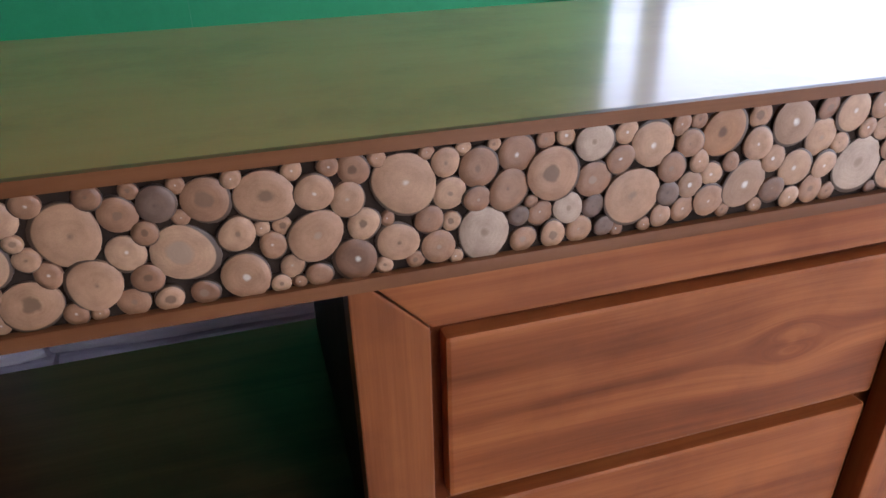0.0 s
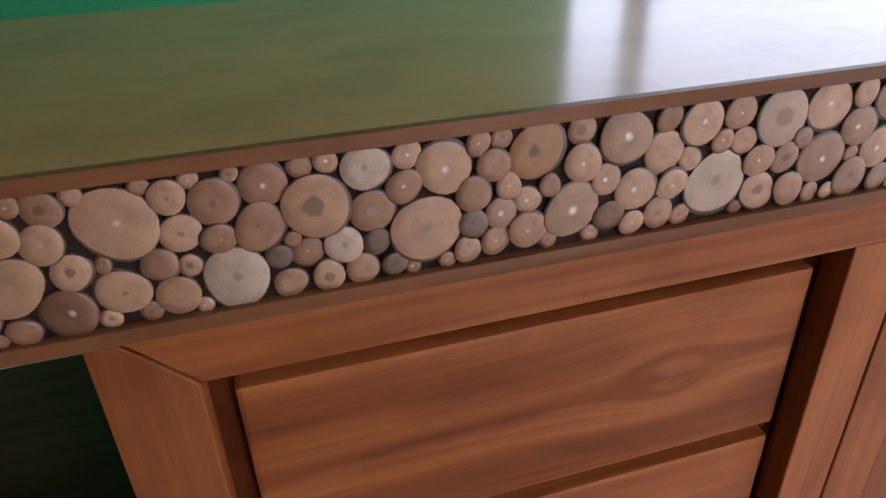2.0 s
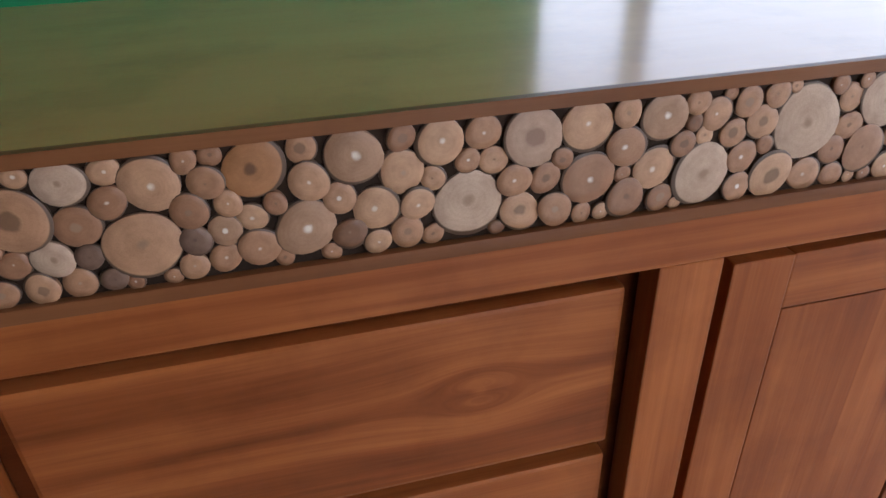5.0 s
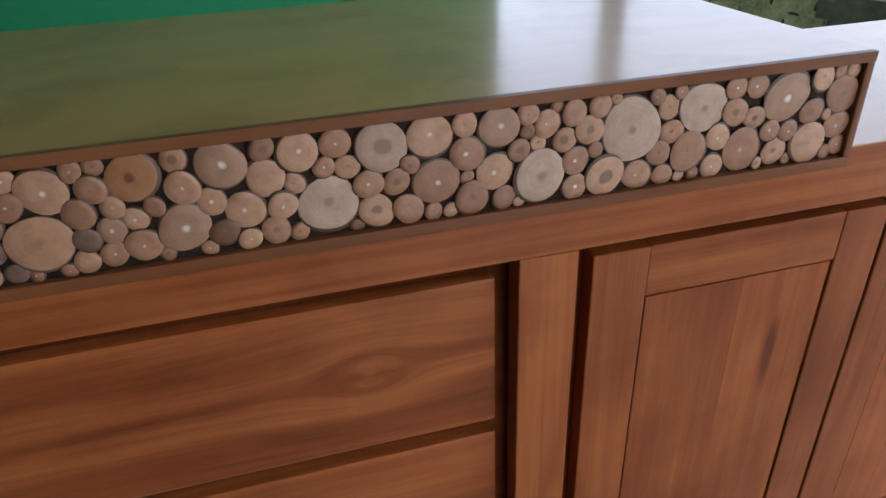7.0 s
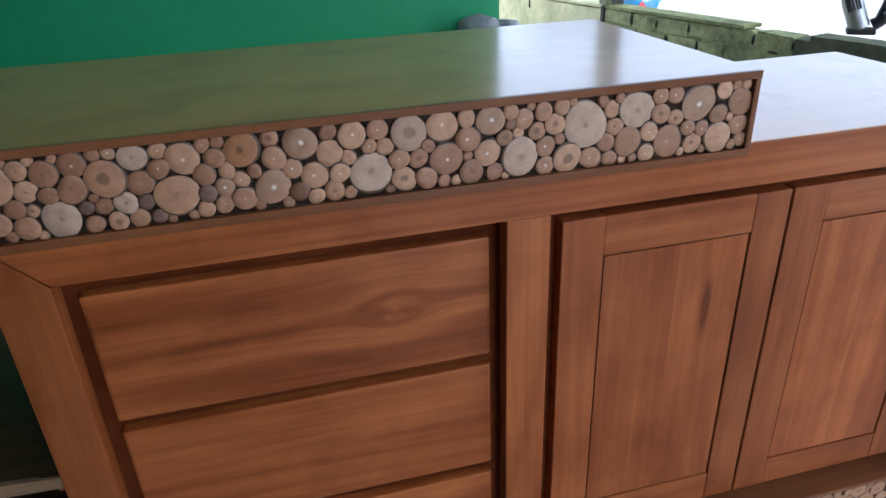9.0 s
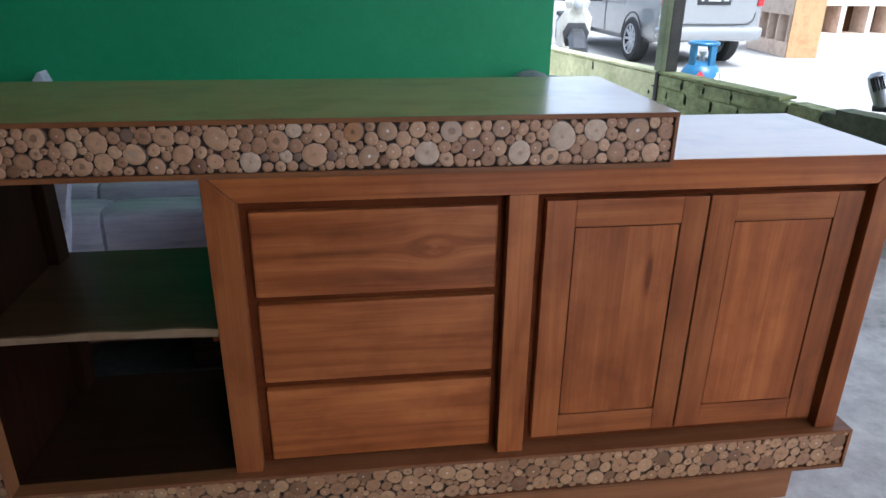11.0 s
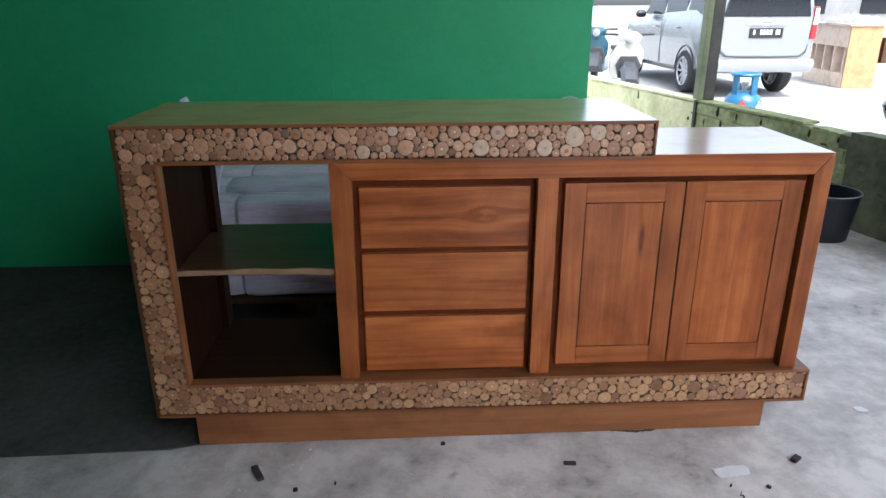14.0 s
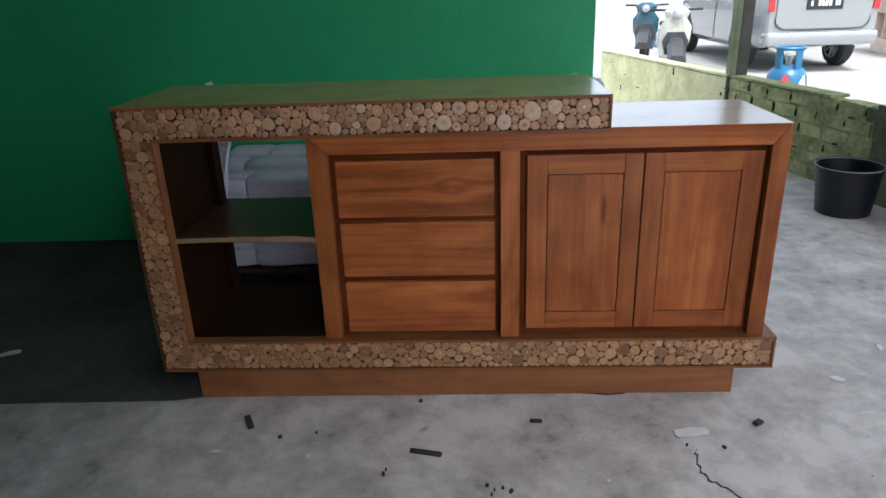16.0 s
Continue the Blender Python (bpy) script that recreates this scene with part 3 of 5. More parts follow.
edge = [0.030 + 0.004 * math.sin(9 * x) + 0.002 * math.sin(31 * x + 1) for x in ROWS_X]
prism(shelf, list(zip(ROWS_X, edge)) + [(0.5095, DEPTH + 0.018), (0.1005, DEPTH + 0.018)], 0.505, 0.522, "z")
part("shelf", shelf, M_BAY_SHADE_X, SB, "teak shelf with a wavy natural front edge, shade in its colour")
board("shelf_cleat", M_TEAK_X, 0.49, 0.5095, 0.04, DEPTH - 0.02, 0.485, 0.5045, 0.001)

# the closed body: mitred face frame, middle post, carcass
part("frame_stile", prism(B(), [(BODY_L, 0.2005), (0.556, 0.2005), (0.560, 0.756), (BODY_L, 0.811)], FACE, 0.045, "y", 0.0018), M_TEAK_Z, SB)
part("frame_rail", prism(B(), [(BODY_L + 0.001, 0.812), (0.561, 0.7565), (1.732, 0.7565), (BODY_R - 0.001, 0.812)], FACE, 0.045, "y", 0.0018), M_TEAK_X, SB)
part("frame_stile", prism(B(), [(BODY_R, 0.2005), (1.733, 0.2005), (1.733, 0.756), (BODY_R, 0.811)], FACE, 0.045, "y", 0.0018), M_TEAK_Z, SB)
board("middle_post", M_TEAK_Z, 1.026, 1.079, FACE + 0.001, 0.045, 0.2005, 0.756, 0.0018)
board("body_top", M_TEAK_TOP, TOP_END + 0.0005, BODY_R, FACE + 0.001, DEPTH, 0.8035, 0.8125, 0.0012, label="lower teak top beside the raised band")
board("body_side", M_BAY_SHADE_Z, BODY_L, BODY_L + 0.018, 0.046, DEPTH, 0.2005, 0.803, 0.001)
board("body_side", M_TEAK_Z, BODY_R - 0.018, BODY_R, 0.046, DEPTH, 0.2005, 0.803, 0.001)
# Backing coloured dark to deepen the shade in the gaps.
board("recess_back", M_TEAK_SHADED, BODY_L + 0.018, BODY_R - 0.018, 0.049, 0.057, 0.2005, 0.803, 0)
board("body_back", M_TEAK_SHADED, BODY_L + 0.018, BODY_R - 0.018, DEPTH - 0.012, DEPTH, 0.2005, 0.803, 0)

for material, z0, z1 in ((M_TEAK_KNOT, 0.571, 0.733), (M_TEAK_DRAWER, 0.392, 0.556), (M_TEAK_DRAWER, 0.213, 0.374)):
    drawer = part("drawer", box(B(), 0.575, 1.011, 0.034, 0.056, z0, z1, 0.004), material, SB, "plain teak drawer front without a handle")
    part("drawer_box", box(B(), 0.592, 0.996, 0.056, 0.0615, z0 + 0.01, z1 - 0.01), M_TEAK_SHADED, drawer)

DOOR_Z0, DOOR_Z1, PZ0, PZ1 = 0.222, 0.739, 0.273, 0.686
for x0, x1, p0, p1 in ((1.099, 1.4085, 1.154, 1.359), (1.4125, 1.722, 1.465, 1.668)):
    door = part("door", box(B(), p0 + 0.0022, p1 - 0.0022, 0.0318, 0.048, PZ0 + 0.0022, PZ1 - 0.0022, 0.0010), M_TEAK_TEAR if x0 < 1.2 else M_TEAK_PANEL, SB, "framed teak cupboard door")
    part("door_stile", box(B(), x0, p0, 0.030, 0.052, DOOR_Z0, DOOR_Z1, 0.0018), M_TEAK_Z, door)
    part("door_stile", box(B(), p1, x1, 0.030, 0.052, DOOR_Z0, DOOR_Z1, 0.0018), M_TEAK_Z, door)
    part("door_rail", box(B(), p0, p1, 0.0305, 0.052, PZ1, DOOR_Z1, 0.0018), M_TEAK_X, door)
    part("door_rail", box(B(), p0, p1, 0.0305, 0.052, DOOR_Z0, PZ0, 0.0018), M_TEAK_X, door)

# branch slices: the large ones where they sit, the small ones packed between
BAY = [
    (0.028, 0.821, 16.0), (0.037, 0.850, 10.0), (0.080, 0.846, 15.5), (0.101, 0.836, 14.5), (0.104, 0.875, 17.5), (0.137, 0.874, 10.0),
    (0.154, 0.843, 15.5), (0.158, 0.880, 14.5), (0.171, 0.855, 6.5), (0.177, 0.825, 10.5), (0.184, 0.872, 9.0), (0.185, 0.889, 7.5),
    (0.196, 0.824, 7.5), (0.207, 0.849, 18.0), (0.208, 0.883, 13.0), (0.227, 0.871, 6.5), (0.234, 0.855, 9.0), (0.236, 0.825, 10.0),
    (0.242, 0.873, 5.5), (0.253, 0.839, 13.5), (0.262, 0.821, 4.5), (0.277, 0.876, 17.0), (0.284, 0.830, 13.5), (0.300, 0.852, 9.0),
    (0.309, 0.829, 9.0), (0.309, 0.881, 13.0),
]
BAY_END = [
    (0.339, 0.824, 15.3), (0.348, 0.842, 6.6), (0.360, 0.810, 7.6), (0.363, 0.866, 17.8), (0.368, 0.831, 14.8), (0.385, 0.813, 9.1),
    (0.389, 0.850, 9.6), (0.390, 0.874, 9.6), (0.395, 0.831, 8.1), (0.405, 0.816, 8.2), (0.410, 0.877, 9.6), (0.419, 0.846, 16.8),
    (0.425, 0.819, 8.1), (0.435, 0.875, 12.7), (0.447, 0.853, 9.6), (0.449, 0.826, 14.3), (0.465, 0.873, 15.1), (0.466, 0.812, 6.2),
    (0.466, 0.843, 7.6), (0.474, 0.826, 6.6), (0.490, 0.817, 8.1), (0.490, 0.845, 15.2), (0.492, 0.872, 11.2), (0.512, 0.824, 13.7),
    (0.512, 0.863, 9.6),
]
DRAWERS_A = [
    (0.515, 0.881, 9.6), (0.517, 0.847, 10.1), (0.538, 0.833, 12.7), (0.544, 0.869, 18.7), (0.559, 0.843, 9.1), (0.563, 0.826, 10.2),
    (0.569, 0.880, 8.6), (0.571, 0.860, 9.1), (0.572, 0.841, 5.5), (0.590, 0.853, 8.6), (0.590, 0.874, 11.6), (0.593, 0.828, 17.3),
    (0.609, 0.856, 13.2), (0.614, 0.880, 11.6), (0.616, 0.838, 6.1), (0.620, 0.821, 9.1), (0.631, 0.837, 8.1), (0.633, 0.886, 6.6),
    (0.639, 0.863, 17.7), (0.640, 0.822, 8.6), (0.645, 0.886, 6.6), (0.650, 0.838, 10.0), (0.659, 0.822, 9.1), (0.666, 0.880, 12.6),
    (0.668, 0.837, 7.6), (0.668, 0.856, 11.1),
]
DRAWERS_MID = [
    (0.677, 0.822, 6.7), (0.685, 0.870, 10.1), (0.688, 0.887, 8.6), (0.696, 0.839, 19.8), (0.708, 0.876, 14.6), (0.719, 0.822, 7.6),
    (0.724, 0.838, 8.1), (0.724, 0.857, 10.1), (0.727, 0.893, 8.1),
]
SIDE = [
    (0.024, 0.627, 16.0), (0.025, 0.581, 16.5), (0.026, 0.220, 18.0), (0.026, 0.414, 18.5), (0.035, 0.524, 11.5), (0.040, 0.742, 12.0),
    (0.054, 0.452, 16.0), (0.061, 0.729, 10.0), (0.062, 0.331, 11.0), (0.063, 0.388, 14.5), (0.066, 0.608, 17.5), (0.069, 0.479, 10.5),
]
BASE = [
    (0.068, 0.135, 18.5), (0.121, 0.122, 14.5), (0.135, 0.122, 14.5), (0.158, 0.157, 15.5), (0.175, 0.144, 16.0), (0.234, 0.122, 15.0),
    (0.280, 0.151, 9.0), (0.284, 0.119, 12.0), (0.286, 0.129, 8.0), (0.347, 0.122, 15.0), (0.446, 0.122, 15.0), (0.495, 0.120, 12.5),
    (0.700, 0.153, 15.0), (0.736, 0.129, 12.5), (0.770, 0.154, 15.5), (0.842, 0.121, 14.0), (0.878, 0.155, 15.0), (0.883, 0.125, 8.0),
    (0.976, 0.117, 10.0), (0.990, 0.137, 10.0), (1.233, 0.162, 12.5), (1.239, 0.126, 18.5), (1.290, 0.153, 18.5), (1.318, 0.146, 9.5),
    (1.394, 0.123, 16.0), (1.459, 0.123, 15.5), (1.519, 0.126, 18.5), (1.549, 0.155, 14.5), (1.567, 0.118, 10.0), (1.599, 0.141, 12.0),
    (1.763, 0.116, 8.5),
]
DRAWERS_B = [
    (0.734, 0.875, 10.2), (0.737, 0.826, 8.7), (0.740, 0.843, 9.1), (0.741, 0.859, 7.6), (0.757, 0.829, 11.3), (0.757, 0.851, 8.6),
    (0.761, 0.874, 17.7), (0.770, 0.853, 7.6), (0.782, 0.840, 18.2), (0.787, 0.888, 9.1), (0.788, 0.868, 11.1), (0.805, 0.831, 9.2),
    (0.807, 0.856, 9.6), (0.814, 0.882, 17.2), (0.825, 0.843, 13.7), (0.839, 0.868, 13.1), (0.841, 0.887, 9.1), (0.843, 0.828, 9.6),
    (0.849, 0.845, 10.7), (0.860, 0.861, 8.1), (0.864, 0.884, 15.1), (0.877, 0.867, 7.6), (0.881, 0.840, 21.8), (0.889, 0.890, 11.6),
    (0.893, 0.868, 9.6), (0.909, 0.853, 10.6), (0.913, 0.831, 13.2), (0.919, 0.881, 19.2), (0.927, 0.849, 10.1), (0.936, 0.833, 11.1),
    (0.952, 0.885, 17.6), (0.954, 0.852, 19.7), (0.955, 0.825, 9.6),
]
DOORS = [
    (0.977, 0.891, 10.5), (0.979, 0.869, 13.6), (0.998, 0.878, 16.1), (1.001, 0.845, 13.1), (1.017, 0.857, 9.1), (1.034, 0.836, 19.7),
    (1.040, 0.875, 9.6), (1.057, 0.859, 9.6), (1.063, 0.824, 10.6), (1.063, 0.843, 10.6), (1.072, 0.865, 10.6), (1.088, 0.829, 15.1),
    (1.108, 0.862, 24.2), (1.116, 0.824, 12.1), (1.131, 0.841, 10.1), (1.138, 0.821, 9.1), (1.139, 0.871, 9.1), (1.143, 0.855, 9.1),
    (1.158, 0.839, 15.6), (1.165, 0.874, 20.7), (1.183, 0.846, 10.5), (1.185, 0.824, 10.6), (1.193, 0.884, 9.6), (1.194, 0.864, 10.0),
    (1.207, 0.833, 17.6), (1.211, 0.881, 10.0), (1.226, 0.848, 9.1), (1.238, 0.875, 21.1), (1.265, 0.854, 10.5), (1.267, 0.831, 16.6),
    (1.268, 0.882, 10.5), (1.291, 0.867, 14.1), (1.298, 0.824, 9.6),
]
STEP = 0.001
GX, GZ = np.meshgrid(np.arange(0, BASE_END, STEP), np.arange(0.09, 0.90, STEP))


def seg_far(ax, az, bx, bz):
    """How far each place of the grid lies from an edge of the bands."""
    ux, uz = bx - ax, bz - az
    s = np.clip(((GX - ax) * ux + (GZ - az) * uz) / (ux * ux + uz * uz), 0, 1)
    return np.hypot(GX - ax - s * ux, GZ - az - s * uz)


X0, X1, X2, X3, Z0, Z1, Z2, Z3 = 0.008, 0.0925, TOP_END - 0.007, BASE_END - 0.007, 0.1075, 0.1925, 0.813, 0.8915
inside = (GX > X0) & (((GZ > Z2) & (GZ < Z3) & (GX < X2)) | ((GX < X1) & (GZ > Z0) & (GZ < Z3)) | ((GZ > Z0) & (GZ < Z1) & (GX < X3)))
room = np.full(GX.shape, 1.0)
corners = [(X0, Z0), (X3, Z0), (X3, Z1), (X1, Z1), (X1, Z2), (X2, Z2), (X2, Z3), (X0, Z3)]
for (ax, az), (bx, bz) in zip(corners, corners[1:] + corners[:1]):
    room = np.minimum(room, seg_far(ax, az, bx, bz))
room[~inside] = -1.0
slices = []


def lay(x, z, r):
    """Takes the room of a slice out of what is free."""
    slices.append((x, z, r))
    reach = r + 0.03
    i0, i1 = max(0, int((z - reach - 0.09) / STEP)), int((z + reach - 0.09) / STEP) + 2
    j0, j1 = max(0, int((x - reach) / STEP)), int((x + reach) / STEP) + 2
    w = np.s_[i0:i1, j0:j1]
    room[w] = np.minimum(room[w], np.hypot(GX[w] - x, GZ[w] - z) - r)


def room_at(x, z):
    return room[min(room.shape[0] - 1, round((z - 0.09) / STEP)), min(room.shape[1] - 1, round(x / STEP))]


large = np.array(BAY + BAY_END + DRAWERS_A + DRAWERS_MID + DRAWERS_B + DOORS)
px, pz, pr = large[:, 0].copy(), large[:, 1].copy(), large[:, 2] / 1000 * 0.985
for _ in range(80):
    # slices that press into each other give way, the small ones more than the large
    dx, dz = px[:, None] - px[None], pz[:, None] - pz[None]
    far = np.hypot(dx, dz) + 1e-6
    deep = np.clip(pr[:, None] + pr[None] - far, 0, None)
    np.fill_diagonal(deep, 0)
    share = (pr[None] ** 2) / (pr[:, None] ** 2 + pr[None] ** 2)
    px += (deep * dx / far * share).sum(1) * 0.35
    pz += (deep * dz / far * share).sum(1) * 0.35
    pz = np.clip(pz, 0.813 + pr - 0.001, 0.8915 - pr + 0.001)
    pr *= 1 - 0.02 * np.clip(deep.max(1) / pr - 0.05, 0, 0.4)
for x, z, mm in sorted(zip(px.tolist(), pz.tolist(), (pr * 1000).tolist()), key=lambda s: -s[2]):
    r = min(mm / 1000, room_at(x, z) + 0.0012)
    if r > 0.004:
        lay(x, z, r)
for x, z, mm in sorted(SIDE + BASE, key=lambda s: -s[2]):
    r = min(mm / 1000, room_at(x, z) + 0.0012)
    if r > 0.005:
        lay(x, z, r)
rng = random.Random(5)
for want in [0.018] * 22 + [0.0155] * 40 + [0.013] * 80 + [0.011] * 110 + [0.009] * 130 + [0.0075] * 120:
    ii, jj = np.nonzero((room > want) & (room < want + 0.0016))
    if len(ii):
        k = rng.randrange(len(ii))
        lay(float(GX[ii[k], jj[k]]), float(GZ[ii[k], jj[k]]), want * rng.uniform(0.94, 1.04))
for _ in range(900):
    k = int(room.argmax())
    r = float(room.flat[k])
    if r < 0.0040:
        break
    lay(float(GX.flat[k]), float(GZ.flat[k]), min(r, rng.uniform(0.0055, 0.010)))


# every slice swells until it meets its neighbours
sl = np.array(slices)
for _ in range(2):
    for i in rng.sample(range(len(sl)), len(sl)):
        near = (np.abs(sl[:, 0] - sl[i, 0]) < 0.06) & (np.abs(sl[:, 1] - sl[i, 1]) < 0.06)
        near[i] = False
        free = (np.hypot(sl[near, 0] - sl[i, 0], sl[near, 1] - sl[i, 1]) - sl[near, 2]).min() + 0.0012
        gap = min([0.03] + [abs(float(v)) for v in (sl[i, 1] - Z3, sl[i, 1] - Z0, sl[i, 0] - X0)] + ([float(sl[i, 1] - Z2)] if sl[i, 1] > Z2 and sl[i, 0] > X1 else [])
                  + ([float(Z1 - sl[i, 1])] if sl[i, 1] < Z1 and sl[i, 0] > X1 else []) + ([float(X1 - sl[i, 0])] if Z1 < sl[i, 1] < Z2 else []))
        sl[i, 2] = max(sl[i, 2], min(free, gap + 0.0008, sl[i, 2] * 1.1))
slices = [tuple(float(v) for v in row) for row in sl]


def slice_rings(seed, sides=20):
    """The rings of one slice of radius 1 that faces -y: outline wobbling, a domed and slightly dented face, a rounded rim."""
    g = random.Random(seed)
    a1, a2, p1, p2 = g.uniform(0.02, 0.06), g.uniform(0.0, 0.03), g.uniform(0, 6.3), g.uniform(0, 6.3)
    rings = []
    for rad, y in ((1.0, 0.9), (1.0, 0.0), (0.97, -0.03), (0.5, -0.035)):
        ring = []
        for k in range(sides):
            a = 2 * math.pi * k / sides
            w = rad * (1 + a1 * math.sin(2 * a + p1) + a2 * math.sin(3 * a + p2))
            ring.append((w * math.cos(a), y, w * math.sin(a), rad * math.cos(a), rad * math.sin(a)))
        rings.append(ring)
    return rings


def slice_mesh(name, placed, material):
    """One mesh of slices: (seed, x, y, z, radius, turn) each."""
    verts, faces, uvs = [], [], []
    for seed, x, y, z, r, turn in placed:
        rings = slice_rings(seed)
        n, base, c, s = len(rings[0]), len(verts), math.cos(turn), math.sin(turn)
        for ring in rings:
            for vx, vy, vz, u, v in ring:
                verts.append((x + r * (c * vx - s * vz), y + 0.011 * vy, z + r * (s * vx + c * vz)))
                uvs.append((u, v))
        verts.append((x, y - 0.0004, z))
        uvs.append((0, 0))
        mid = len(verts) - 1
        for q in range(3):
            for k in range(n):
                a, b_ = base + q * n + k, base + q * n + (k + 1) % n
                faces.append((a, b_, b_ + n, a + n))
        for k in range(n):
            faces.append((base + 3 * n + k, base + 3 * n + (k + 1) % n, mid))
    me = bpy.data.meshes.new(name)
    me.from_pydata(verts, [], faces)
    layer = me.uv_layers.new(name="disc")
    layer.data.foreach_set("uv", [c for l in me.loops for c in uvs[l.vertex_index]])
    me.materials.append(material)
    me.shade_smooth()
    me.set_sharp_from_angle(angle=radians(24))
    return me


kinds = [slice_mesh("branch_slice", [(k, 0, 0, 0, 1.0, 0)], M_SLICE) for k in range(8)]
SPECIAL = [(M_SLICE_ORANGE, 0.761, 0.874), (M_SLICE_PITH, 0.782, 0.840), (M_SLICE_PITH, 0.814, 0.882), (M_SLICE_PITH, 0.740, 0.843), (M_SLICE_HEART, 0.919, 0.881),
           (M_SLICE_HEART, 0.952, 0.885), (M_SLICE_DARK, 0.669, 0.839), (M_SLICE_DARK, 0.677, 0.822), (M_SLICE_DARK, 0.724, 0.838), (M_SLICE_PALE, 0.881, 0.840),
           (M_SLICE_PALE, 0.594, 0.830), (M_SLICE_PALE, 0.665, 0.881), (M_SLICE_PALE, 0.649, 0.841), (M_SLICE_PALE, 1.034, 0.836), (M_SLICE_PALE, 1.108, 0.862),
           (M_SLICE_PALE, 1.165, 0.874), (M_SLICE_PITH, 0.998, 0.878), (M_SLICE_PITH, 1.238, 0.875), (M_SLICE_DARK, 0.411, 0.877), (M_SLICE_DARK, 0.616, 0.838)]
upper = [s for s in slices if s[1] > 0.806]
upper.sort(key=lambda s: abs(s[0] - 0.75))
for n, (x, z, r) in enumerate(upper[:300]):
    ob = new("branch_slice", kinds[n % 8])
    ob.parent = top_band
    for special, sx, sz in SPECIAL:
        if math.hypot(x - sx, z - sz) < 0.007 and r > 0.006:
            ob.data = slice_mesh("branch_slice", [(n % 8, 0, 0, 0, 1.0, 0)], special)
    ob.matrix_basis = Matrix.LocRotScale((x, 0.0035 + 0.0015 * rng.random(), z), Euler((rng.uniform(-0.03, 0.03), rng.uniform(0, 6.28), rng.uniform(-0.03, 0.03))),
                                         (r * rng.uniform(1.0, 1.07), 1.0, r * rng.uniform(0.99, 1.05)))
rest = upper[300:] + [s for s in slices if s[1] <= 0.806]
for name, parent, mine in (("small_branch_slice_fill", top_band, [s for s in rest if s[1] > 0.806]),
                           ("side_branch_slice_fill", side_band, [s for s in rest if s[1] <= 0.806 and s[0] < 0.0925 and s[1] > 0.19]),
                           ("base_branch_slice_fill", base_band, [s for s in rest if s[1] <= 0.806 and not (s[0] < 0.0925 and s[1] > 0.19)])):
    if mine:
        ob = new(name, slice_mesh(name, [(n % 17, x, 0.0035 + 0.0015 * rng.random(), z, 0.985 * r, rng.uniform(0, 6.28)) for n, (x, z, r) in enumerate(mine)], M_SLICE_MANY))
        ob.parent = parent
        tagged(ob, kind="stuff")


# ---- wrapped bundles behind the sideboard ----
def bundle(x0, x1, y, z, depth, height, bands, seed):
    """A long parcel wrapped in white foam, slack and rounded, tied with dark tape."""
    th = thing("wrapped_bundle", (x0, y, z), "long parcel wrapped in slack white foam sheet on a pallet", "parcel", "stacked parcels")
    bm = bmesh.new()
    nx, ns = max(6, int((x1 - x0) / 0.035)), 22
    rings = []
    for i in range(nx + 1):
        u = i / nx
        end = min(1.0, min(u, 1 - u) * (x1 - x0) / 0.05 + 0.8)
        ring = []
        for k in range(ns):
            a = 2 * math.pi * k / ns
            c, s = math.cos(a), math.sin(a)
            p = 0.40
            yy = math.copysign(abs(c) ** p, c) * depth / 2 * (0.6 + 0.4 * end ** 0.5)
            zz = math.copysign(abs(s) ** p, s) * height / 2 * (0.6 + 0.4 * end ** 0.5)
            slack = 0.009 * noise.noise((u * (x1 - x0) * 6 + seed, c * 1.5, s * 1.5 + seed)) + 0.004 * noise.noise((u * (x1 - x0) * 3 + seed, c * 9, s * 9 + seed))
            pinch = sum(0.003 * math.exp(-(((u * (x1 - x0)) - b) / 0.02) ** 2) for b in bands)
            f = 1 + (slack - pinch) / (height / 2)
            ring.append(bm.verts.new((u * (x1 - x0), yy * f, height / 2 + zz * min(f, 1.0))))
        rings.append(ring)
    for a, b in zip(rings, rings[1:]):
        for k in range(ns):
            bm.faces.new((a[k], a[(k + 1) % ns], b[(k + 1) % ns], b[k]))
    bm.faces.new(rings[0][::-1])
    bm.faces.new(rings[-1])
    bmesh.ops.recalc_face_normals(bm, faces=bm.faces[:])
    part("wrap", bm, M_FOAM, th)
    for b in bands:
        loop = [(math.copysign(abs(math.cos(a)) ** 0.4, math.cos(a)) * (depth / 2 + 0.0005), height / 2 + math.copysign(abs(math.sin(a)) ** 0.4, math.sin(a)) * (height / 2 - 0.0005)) for a in (2 * math.pi * k / 40 for k in range(40))]
        part("tape", prism(B(), loop, b - 0.0035, b + 0.0035, "x"), M_TAPE, th)
    return th


pallet = thing("pallet", (0.5, 1.08, 0), "dark rough wooden pallet under the wrapped parcels", "pallet")
for k in range(5):
    part("slat", box(B(), -0.66, 0.26, -0.345 + 0.155 * k, -0.235 + 0.155 * k, 0.108, 0.133, 0.003), M_PALLET, pallet)
for x in (-0.60, -0.2, 0.2):
    part("bearer", box(B(), x - 0.04, x + 0.04, -0.34, 0.36, 0.0, 0.108, 0.003), M_PALLET, pallet)
for n, (y, depth, jx, rise) in enumerate(((0.800, 0.150, 0.078, 0.189), (1.125, 0.170, -0.035, 0.180), (1.330, 0.140, 0.017, 0.184))):
    for k in range(2):
        z = 0.133 + k * rise
        bundle(-0.19 + 0.02 * k, jx - 0.005, y, z, depth, rise, [], 7 * n + k)
        bundle(jx + 0.005, 0.74 - 0.02 * n, y, z, depth, rise, [0.55], 7 * n + k + 3)
tall = thing("foam_parcel", (1.45, 1.36, 0), "narrow panel in white foam standing against the green wall", "parcel")
